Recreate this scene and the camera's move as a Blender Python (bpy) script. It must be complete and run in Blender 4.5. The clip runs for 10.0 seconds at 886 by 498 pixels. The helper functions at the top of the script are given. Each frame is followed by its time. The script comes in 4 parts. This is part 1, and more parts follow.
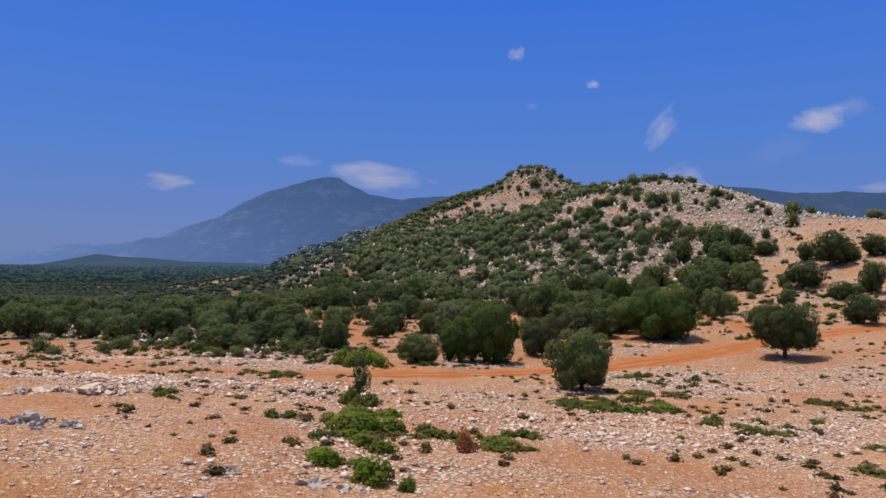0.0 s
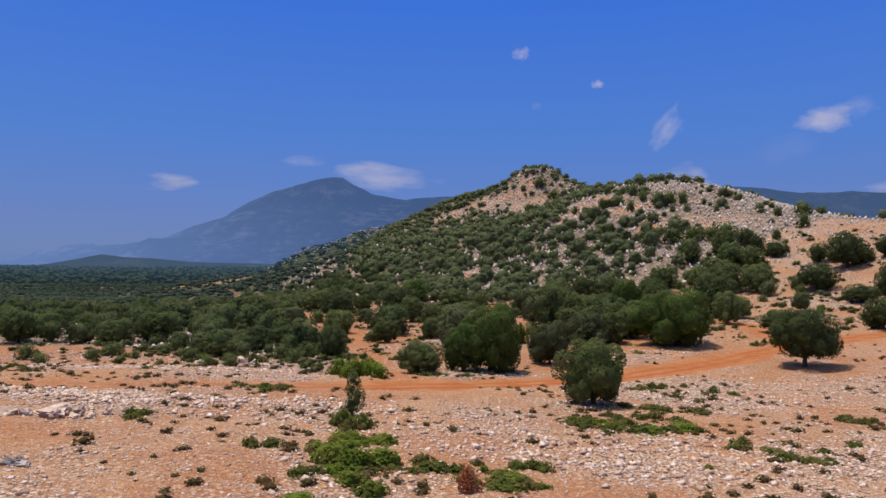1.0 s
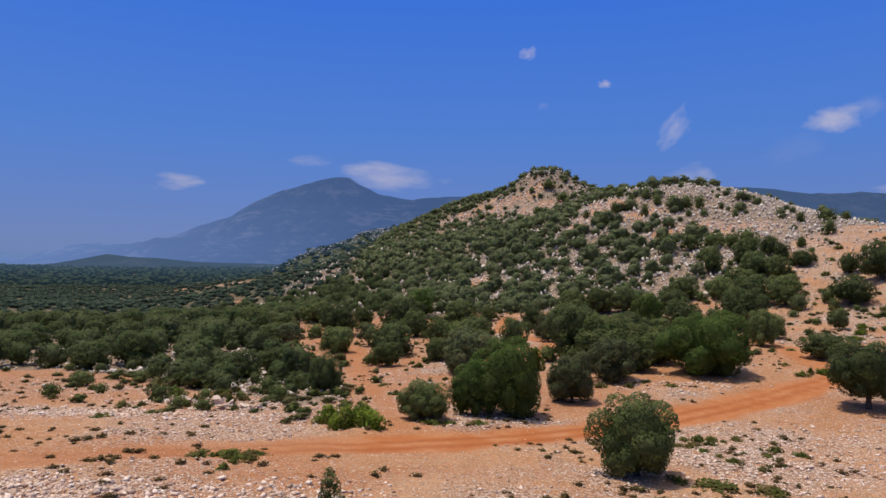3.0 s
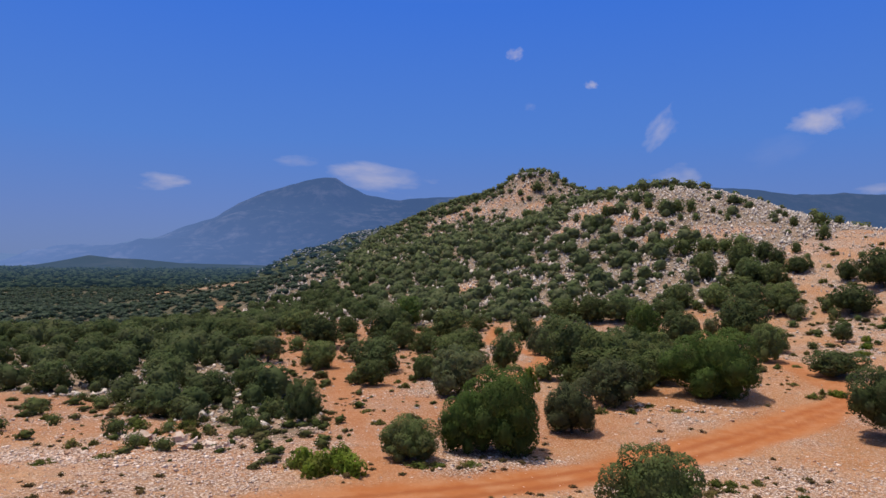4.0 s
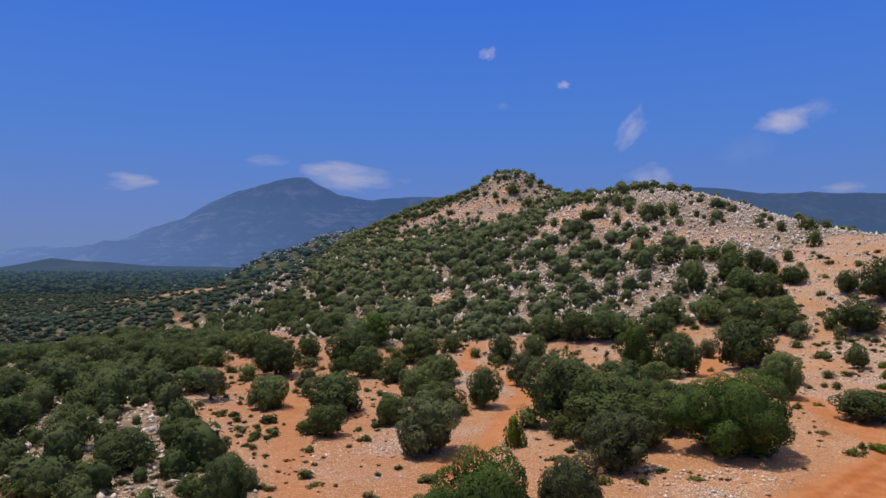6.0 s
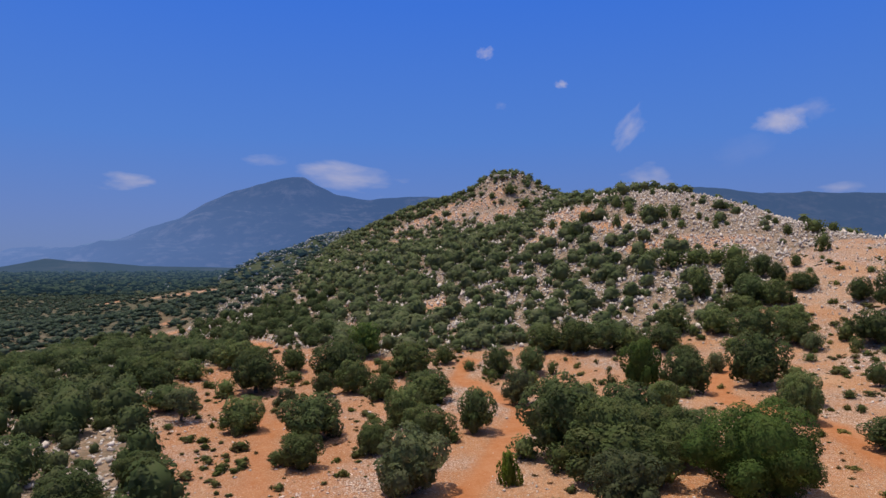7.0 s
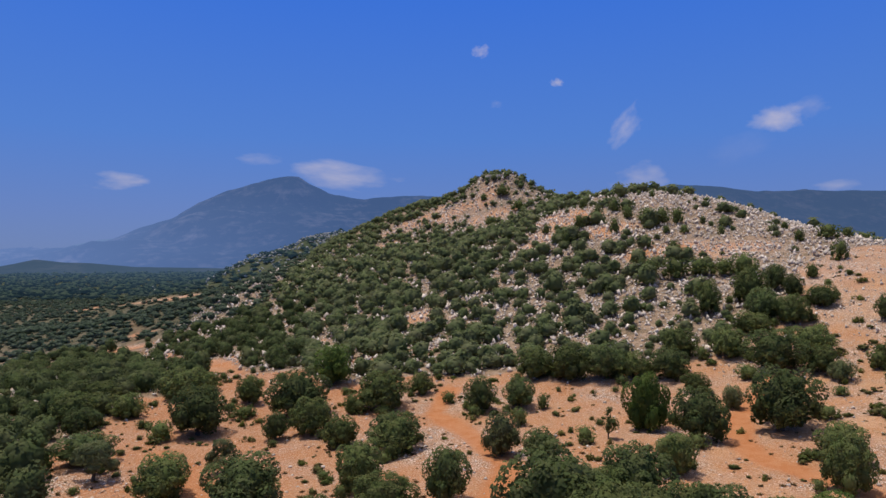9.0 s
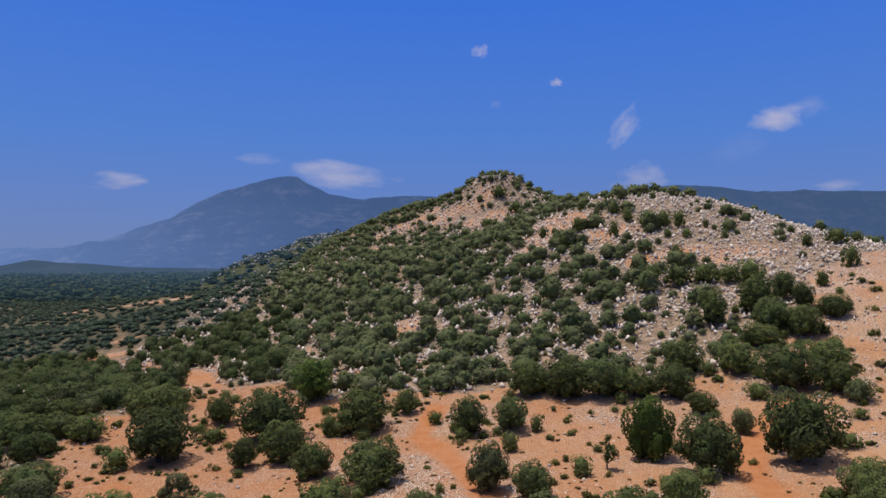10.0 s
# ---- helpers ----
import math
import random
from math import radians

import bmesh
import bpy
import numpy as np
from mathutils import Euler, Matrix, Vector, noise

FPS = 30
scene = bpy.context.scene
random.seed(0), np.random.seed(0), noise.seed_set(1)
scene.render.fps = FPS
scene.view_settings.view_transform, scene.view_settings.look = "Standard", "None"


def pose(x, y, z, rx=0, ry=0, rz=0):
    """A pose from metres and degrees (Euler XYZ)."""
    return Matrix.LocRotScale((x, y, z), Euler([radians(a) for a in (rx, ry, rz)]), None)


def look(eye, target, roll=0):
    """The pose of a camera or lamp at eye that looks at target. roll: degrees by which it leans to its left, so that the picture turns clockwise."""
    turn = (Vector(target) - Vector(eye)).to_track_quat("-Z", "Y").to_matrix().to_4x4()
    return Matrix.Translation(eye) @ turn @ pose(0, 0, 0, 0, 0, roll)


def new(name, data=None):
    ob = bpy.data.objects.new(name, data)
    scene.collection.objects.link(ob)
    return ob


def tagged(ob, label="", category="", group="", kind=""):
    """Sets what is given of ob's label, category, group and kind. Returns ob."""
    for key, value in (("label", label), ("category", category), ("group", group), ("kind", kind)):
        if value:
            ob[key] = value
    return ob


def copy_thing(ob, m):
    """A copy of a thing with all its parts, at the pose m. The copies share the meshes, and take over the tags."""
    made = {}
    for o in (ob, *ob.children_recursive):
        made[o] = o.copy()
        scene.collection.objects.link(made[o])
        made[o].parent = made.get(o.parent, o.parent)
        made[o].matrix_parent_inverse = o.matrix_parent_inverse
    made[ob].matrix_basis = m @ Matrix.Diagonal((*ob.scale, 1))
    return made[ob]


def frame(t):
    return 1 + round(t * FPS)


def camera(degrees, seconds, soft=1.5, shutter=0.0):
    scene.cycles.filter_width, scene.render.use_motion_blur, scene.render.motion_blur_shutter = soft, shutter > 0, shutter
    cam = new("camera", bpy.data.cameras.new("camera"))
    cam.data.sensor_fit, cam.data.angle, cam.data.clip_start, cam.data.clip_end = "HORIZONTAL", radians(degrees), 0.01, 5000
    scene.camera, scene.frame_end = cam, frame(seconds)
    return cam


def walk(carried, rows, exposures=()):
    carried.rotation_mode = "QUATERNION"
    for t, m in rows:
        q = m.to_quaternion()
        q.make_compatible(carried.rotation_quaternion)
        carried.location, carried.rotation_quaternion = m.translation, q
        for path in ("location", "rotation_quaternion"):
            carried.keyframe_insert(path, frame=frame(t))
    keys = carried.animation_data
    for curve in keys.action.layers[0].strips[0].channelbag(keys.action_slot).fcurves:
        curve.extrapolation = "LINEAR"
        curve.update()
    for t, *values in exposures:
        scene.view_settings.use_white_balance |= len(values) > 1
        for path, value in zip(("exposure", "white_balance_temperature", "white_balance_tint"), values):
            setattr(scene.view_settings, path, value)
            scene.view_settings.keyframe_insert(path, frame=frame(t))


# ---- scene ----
cam = camera(68.0, 10.0)

PATH = [
    (0, 0.25, -16.83, 8.13, 90.58, 0.20, 0.19),
    (0.5, 0.33, -15.40, 8.24, 90.59, 0.34, 0.16),
    (1, 0.40, -13.76, 8.46, 90.59, 0.58, 0.17),
    (1.5, 0.41, -11.86, 8.78, 90.60, 0.88, 0.23),
    (2, 0.36, -9.74, 9.27, 90.58, 1.16, 0.27),
    (2.5, 0.25, -7.52, 9.84, 90.56, 1.30, 0.34),
    (4, 0.00, 0.00, 12.00, 90.60, -0.00, 0.30),
    (4.5, -0.13, 2.92, 12.72, 90.60, -0.60, 0.27),
    (5, -0.15, 6.05, 13.39, 90.58, -1.15, 0.18),
    (5.5, 0.15, 9.24, 14.08, 90.56, -1.91, 0.00),
    (7, 1.97, 19.22, 16.00, 90.51, -2.47, -0.09),
    (7.5, 2.80, 22.60, 16.68, 90.47, -2.60, -0.13),
    (8, 3.76, 26.13, 17.38, 90.43, -2.68, -0.18),
    (8.5, 4.74, 29.59, 18.01, 90.41, -2.74, -0.23),
    (9, 5.73, 33.14, 18.66, 90.39, -2.80, -0.26),
    (9.5, 6.86, 36.67, 19.33, 90.39, -2.82, -0.25),
    (10, 7.96, 40.26, 19.93, 90.38, -2.85, -0.22),
]
walk(cam, [(t, pose(x, y, z, tilt, 0, yaw) @ pose(0, 0, 0, 0, 0, roll)) for t, x, y, z, tilt, yaw, roll in PATH])

# ---------------------------------------------------------------- world, sun, exposure
SUN_TO = Vector((-0.24, 0.12, 0.96)).normalized()      # direction towards the sun
scene.view_settings.exposure = 0.0

world = bpy.data.worlds.new("sky")
scene.world = world
world.use_nodes = True
wn, wl = world.node_tree.nodes, world.node_tree.links
sky = wn.new("ShaderNodeTexSky")
sky.sky_type = "NISHITA"
sky.sun_disc = False
sky.sun_elevation = math.asin(SUN_TO.z)
sky.sun_rotation = math.atan2(SUN_TO.x, SUN_TO.y)
sky.altitude = 300
sky.air_density, sky.dust_density, sky.ozone_density = 1.0, 0.6, 2.5
wn["Background"].inputs["Strength"].default_value = 0.113
# summer air: the sky texture, deepened towards the blue of clear dry air in view, and duller low down
height = wn.new("ShaderNodeSeparateXYZ")
wl.new(wn.new("ShaderNodeTexCoord").outputs["Generated"], height.inputs[0])
air = wn.new("ShaderNodeValToRGB")
wl.new(height.outputs["Z"], air.inputs[0])
# the top two stops, above the view, are brightened to fill the shade
AIR = [(0.0, (1.2, 1.9, 4.0)), (0.06, (1.05, 1.84, 4.6)), (0.17, (0.66, 1.80, 5.5)), (0.36, (0.34, 1.43, 6.0)), (0.55, (1.5, 2.3, 4.5)), (1.0, (4.4, 4.5, 4.9))]
air.color_ramp.elements[0].position, air.color_ramp.elements[1].position = AIR[0][0], AIR[-1][0]
for at, _ in AIR[1:-1]:
    air.color_ramp.elements.new(at)
for stop, (_, tint) in zip(air.color_ramp.elements, AIR):
    stop.color = (*[c / 8 for c in tint], 1)
lift = wn.new("ShaderNodeVectorMath")
lift.operation, lift.inputs["Scale"].default_value = "SCALE", 8.0
wl.new(air.outputs[0], lift.inputs[0])
deep = wn.new("ShaderNodeMix")
deep.data_type, deep.inputs[0].default_value = "RGBA", 0.95
wl.new(sky.outputs[0], deep.inputs[6])
wl.new(lift.outputs[0], deep.inputs[7])
wl.new(deep.outputs[2], wn["Background"].inputs["Color"])

sun = new("sun", bpy.data.lights.new("sun", "SUN"))
sun.data.energy, sun.data.angle, sun.data.color = 3.65, radians(0.55), (1.0, 0.945, 0.85)
sun.matrix_world = look(SUN_TO * 100, (0, 0, 0))


# ---------------------------------------------------------------- noise and the lie of the land
def value_noise(x, y, size, seed=0):
    """Smooth noise from 0 to 1 with cells of that size."""
    x, y = np.asarray(x, float) / size + 17.3 * seed, np.asarray(y, float) / size - 9.1 * seed
    i, j = np.floor(x).astype(np.int64), np.floor(y).astype(np.int64)
    u, v = x - i, y - j
    u, v = u * u * (3 - 2 * u), v * v * (3 - 2 * v)

    def corner(a, b):
        n = (a * 374761393 + b * 668265263 + seed * 974711) & 0xFFFFFFFF
        n = ((n ^ (n >> 13)) * 1274126177) & 0xFFFFFFFF
        return ((n ^ (n >> 16)) & 0xFFFF) / 65535.0

    top = corner(i, j) * (1 - u) + corner(i + 1, j) * u
    low = corner(i, j + 1) * (1 - u) + corner(i + 1, j + 1) * u
    return top * (1 - v) + low * v


def layered(x, y, size, seed=0, octaves=3):
    total, weight, amount = 0.0, 0.0, 1.0
    for k in range(octaves):
        total = total + amount * value_noise(x, y, size / 2**k, seed + k)
        weight, amount = weight + amount, amount * 0.5
    return total / weight


# Broad swells of the hill and the valley, and smaller ones of the stony field: heights in metres.
BROAD_X = np.array([-250, -190, -130, -80, -35, 5, 45, 85, 125, 170.0])
BROAD_Y = np.array([60, 105, 150, 195, 240, 290, 340, 400, 470.0])
BROAD = np.array([
    [-2.3, -4.3, -0.2, 2.0, 0.6, 0.7, 1.5, -0.7, -4.3, 3.8],
    [1.2, 1.9, 2.0, 0.8, -0.3, -0.3, 0.0, 1.1, 6.4, 6.6],
    [-0.0, 0.4, -0.8, 0.0, 2.0, 0.2, 1.5, 0.4, 6.5, 8.7],
    [0.9, 1.2, -2.3, 0.3, 0.4, -1.6, 4.2, 2.5, 2.9, 5.4],
    [0.2, -0.0, -3.0, -2.4, 0.8, 2.5, 5.2, 12.0, 7.4, 0.8],
    [-0.2, 0.0, -0.7, -0.7, 7.5, 7.5, 2.9, 14.6, 13.9, 5.3],
    [0.6, -2.1, -0.2, 5.3, 5.4, 1.3, 0.6, 10.7, 11.3, 4.4],
    [-0.6, -3.9, -1.8, 2.2, 9.2, 19.8, 19.9, 11.4, 3.6, -2.1],
    [-4.6, 3.3, 7.1, 1.6, 11.7, 16.8, 12.6, 5.3, -0.2, -2.8]])
NEAR_X = np.array([-60, -30, -5, 20, 45, 75.0])
NEAR_Y = np.array([-25, 5, 30, 55, 85, 120.0])
NEAR = np.array([
    [1.1, 1.6, 2.4, 1.6, 2.0, -1.7],
    [1.8, 1.9, 0.8, -1.0, 0.9, 1.5],
    [0.0, 0.7, 0.2, -0.2, 0.9, 3.5],
    [-0.4, -0.2, 0.3, -0.3, -2.3, 0.4],
    [-0.1, -1.4, -0.2, 1.0, 1.5, 0.8],
    [-0.2, -0.1, 0.5, -2.0, 0.1, -2.9]])
# the rocky knoll beyond the hill: its crest as x and height above the valley
KNOLL = [(-290, 0), (-230, 3), (-214, 9), (-194, 22), (-175, 36), (-155, 39), (-135, 46), (-116, 56), (-102, 59), (-89, 61), (-76, 62), (-6, 56), (184, 0)]


def swell(x, y, xs, ys, heights, spread):
    gx = np.exp(-((x[..., None] - xs) ** 2) / (2 * spread**2))
    gy = np.exp(-((y[..., None] - ys) ** 2) / (2 * spread**2))
    return np.einsum("...i,...j,ji->...", gx, gy, heights)


def bump(x, y, cx, cy, rx, ry):
    return np.exp(-(((x - cx) / rx) ** 2 + ((y - cy) / ry) ** 2) / 2)


def away(x, y, line):
    """Distance from a line of points in the plan."""
    best = np.full(np.shape(x), 1e9)
    for (ax, ay), (bx, by) in zip(line, line[1:]):
        dx, dy = bx - ax, by - ay
        k = np.clip(((x - ax) * dx + (y - ay) * dy) / (dx * dx + dy * dy), 0, 1)
        best = np.minimum(best, np.hypot(x - ax - k * dx, y - ay - k * dy))
    return best


def fade(d, a, b):
    """1 where d is under a, 0 where it is over b."""
    k = np.clip((b - d) / (b - a), 0, 1)
    return k * k * (3 - 2 * k)


TRACK = [(-70, 8), (-45, 17), (-22, 26.6), (-15.5, 30), (-7.5, 35), (0, 38.2), (8.2, 43), (20, 51.2), (28, 57), (36, 63), (42, 67), (57, 71.5), (80, 78), (130, 90)]
LANE = [(-3, 40), (-5, 50), (-8, 60), (-12, 76), (-14, 90), (-17, 104), (-24, 113)]
UPPER_LANE = [(3, 66), (8, 77), (11, 85), (16, 102), (13, 118), (9, 128), (12, 139)]
SIDE_LANE = [(62, 130), (52, 120), (46, 113), (42, 104), (41, 96), (45, 86), (43, 69)]
FIELD_PATH = [(-14, 158), (-26, 161), (-37, 182), (-60, 210), (-83, 243), (-88, 266), (-107, 304), (-118, 345), (-135, 400), (-143, 450), (-165, 500)]
BARE = [(8, 356, 20, 9), (24, 342, 9, 8), (42, 324, 13, 6), (40, 340, 9, 7), (57, 254, 13, 22), (66, 230, 9, 7), (47, 236, 11, 5), (73, 205, 13, 5), (88, 196, 12, 6), (95, 167, 8, 6), (-143, 448, 27, 8), (-88, 266, 7, 4), (-83, 243, 11, 4),
        (-60, 210, 6, 5), (-37, 182, 8, 11), (-44, 287, 6, 5), (-19, 313, 10, 8), (-5, 330, 8, 6), (8.4, 198, 5.5, 4.5), (14, 190, 4, 3), (8, 168, 4, 4), (-17, 218, 4, 4), (-19, 195, 7, 3), (-4, 166, 4, 4), (-233, 462, 15, 6), (-196, 452, 12, 5),
        (-102, 232, 8, 4), (-112, 205, 7, 4), (-95, 180, 6, 3)]
STONY = [(82, 140, 16, 22, 0.9), (96, 165, 18, 18, 0.95), (60, 112, 10, 12, 0.75), (50, 128, 14, 8, 0.7), (25, 134, 26, 7, 0.75), (0, 128, 9, 6, 0.5), (40, 106, 10, 10, 0.55), (28, 96, 12, 8, 0.5),
         (-19, 21, 12, 4.5, 1.0), (15, 17, 13, 5, 0.9), (7, 14, 7, 3.5, 0.9), (-21, 50, 8, 5, 1.0), (-30, 44, 14, 3, 1.0), (22, 60, 5, 3.5, 0.95), (27, 44, 8, 5, 0.9), (24, 34, 12, 5, 0.8),
         (3, 27, 9, 5, 0.7), (42, 40, 12, 7, 0.7), (-15, 8, 5, 4, 0.8), (-7, 68, 4, 4, 0.6), (62, 96, 12, 12, 0.9), (70, 118, 14, 14, 0.95), (6, 134, 10, 5, 0.7), (-1, 3, 5, 2.5, 0.7), (-30, 66, 12, 8, 0.8), (-29, 98, 5, 9, 0.9), (-24, 84, 5, 6, 0.8)]
# the outline of the open ground: inside it nothing grows but what is set by hand
OPEN = [(-220, 60), (-60, 70), (-48, 76), (-40, 73), (-32, 67), (-22, 58), (-13, 51), (-10, 55), (-12, 66), (-19, 76), (-27, 90), (-32, 100), (-36, 110), (-36, 121), (-38, 132), (-43, 142), (-34, 145), (-35, 163), (-42, 191), (-39, 191), (-26, 162), (-15, 162),
        (-10, 149), (-3, 147), (5, 149), (14, 146), (24, 147), (26, 141), (38, 139), (49, 139), (56, 141), (64, 147), (75, 153), (84, 164), (92, 176), (120, 190), (300, 190), (300, -120), (-220, -120)]


def inside(x, y, outline):
    hit = np.zeros(np.shape(x), bool)
    for (ax, ay), (bx, by) in zip(outline, outline[1:] + outline[:1]):
        if ay != by:
            hit ^= ((ay > y) != (by > y)) & (x < (bx - ax) * (y - ay) / (by - ay) + ax)
    return hit


def track_share(x, y):
    wob = 0.9 * (value_noise(x, y, 6, 5) - 0.5)
    main = fade(away(x, y, TRACK) + 1.6 * wob, 1.5, 3.5) * (0.5 + 0.5 * fade(-x, 4, 14))
    side = np.maximum(0.6 * fade(away(x, y, LANE) + 2.6 * wob, 0.5, 2.6), np.maximum(fade(away(x, y, UPPER_LANE) + wob, 0.8, 2.4), fade(away(x, y, SIDE_LANE) + wob, 1.0, 2.4)))
    return np.maximum(main, np.maximum(0.75 * side, 0.35 * fade(away(x, y, FIELD_PATH) + 2 * wob, 0.8, 2.4)))


def bare_share(x, y):
    total, ragged = np.zeros(np.shape(x)), 0.5 * (layered(x, y, 6, 41) - 0.5)
    for cx, cy, rx, ry in BARE:
        total = np.maximum(total, fade(np.hypot((x - cx) / rx, (y - cy) / ry) + ragged, 0.7, 1.15))
    return total


def stony_share(x, y):
    """How much of the ground is rubble."""
    total = np.zeros(np.shape(x))
    for cx, cy, rx, ry, k in STONY:
        total = np.maximum(total, k * bump(x, y, cx, cy, rx * 0.8, ry * 0.8))
    ridge = np.maximum(bump(x, y, 122, 232, 34, 42), bump(x, y, 100, 190, 26, 20))
    hill = np.maximum(fade(-y, -175, -145) * 0.9 * (1 - 0.25 * bare_share(x, y)), ridge)
    field = fade(y, 45, 68) * (0.55 + 0.45 * fade(-x, -8, 4)) * np.clip((layered(x, y, 4.5, 35) - 0.38) * 4, 0, 1)
    clearing = fade(-y, -78, -60) * fade(y, 140, 160) * (0.25 + 0.5 * fade(-x, 0, 16)) * np.clip((layered(x, y, 7, 37) - 0.36) * 4, 0, 1)
    field = np.maximum(field, clearing) * (1 - 0.85 * bump(x, y, 6, 6, 4.5, 2.5)) * (1 - 0.9 * bump(x, y, 33, 47.5, 5, 3))
    total = np.maximum(np.maximum(total, hill), field)
    total = total * np.clip((layered(x, y, 5, 31) - 0.30) * 3.4, 0, 1.4)
    return np.clip(total * (1 - track_share(x, y)), 0, 1)


def land(x, y):
    """The height of the ground."""
    x, y = np.asarray(x, float), np.asarray(y, float)
    z = -4 - 0.026 * np.clip(y, 0, 600) + swell(x, y, BROAD_X, BROAD_Y, BROAD, 44.0) + swell(x, y, NEAR_X, NEAR_Y, NEAR, 27.0)
    z = z + 34.0 * np.exp(-np.maximum(np.hypot(x - 49, y - 356), 8.5) / 25)
    z = z + np.interp(x, *zip(*KNOLL)) * np.exp(-(((y - 820) / 110) ** 2) / 2)
    wild = fade(-y, -150, -90)
    z = z + 1.6 * wild * (layered(x, y, 22, 3) - 0.5) + (0.35 + 0.5 * wild) * (layered(x, y, 5, 7) - 0.5) + 0.34 * (layered(x, y, 1.9, 11) - 0.5) * (1 - 0.7 * track_share(x, y))
    return z - 0.16 * track_share(x, y)


def land_at(x, y):
    return float(land(np.array([x]), np.array([y]))[0])


# ---------------------------------------------------------------- materials
def material(name, rough=0.9, spec=0.2):
    m = bpy.data.materials.new(name)
    m.use_nodes = True
    n = m.node_tree.nodes
    b = n["Principled BSDF"]
    b.inputs["Roughness"].default_value = rough
    b.inputs["Specular IOR Level"].default_value = spec
    return m, n, m.node_tree.links, b


def put(n, kind, **inputs):
    node = n.new(kind)
    for key, value in inputs.items():
        node.inputs[key].default_value = value
    return node


def mixed(n, l, a, b, share, mode="MIX"):
    """Mix two colours, each a socket or a colour, by a socket or number."""
    m = n.new("ShaderNodeMix")
    m.data_type, m.blend_type = "RGBA", mode
    for socket, value in ((m.inputs[0], share), (m.inputs[6], a), (m.inputs[7], b)):
        if isinstance(value, bpy.types.NodeSocket):
            l.new(value, socket)
        else:
            socket.default_value = value if isinstance(value, (int, float)) else (*value, 1)
    return m.outputs[2]


def ramp(n, l, socket, lo, hi):
    r = n.new("ShaderNodeMapRange")
    r.inputs[1].default_value, r.inputs[2].default_value = lo, hi
    l.new(socket, r.inputs[0])
    return r.outputs[0]


def noise_socket(n, l, coords, scale, detail=4.0, rough=0.6):
    t = put(n, "ShaderNodeTexNoise", Scale=scale, Detail=detail, Roughness=rough)
    l.new(coords, t.inputs["Vector"])
    return t.outputs[0]


def maths(n, l, op, a, b):
    m = n.new("ShaderNodeMath")
    m.operation, m.use_clamp = op, True
    for socket, value in zip(m.inputs, (a, b)):
        if isinstance(value, bpy.types.NodeSocket):
            l.new(value, socket)
        else:
            socket.default_value = value
    return m.outputs[0]


def bumped(n, l, b, height, strength, distance):
    k = put(n, "ShaderNodeBump", Strength=strength, Distance=distance)
    l.new(height, k.inputs["Height"])
    l.new(k.outputs[0], b.inputs["Normal"])


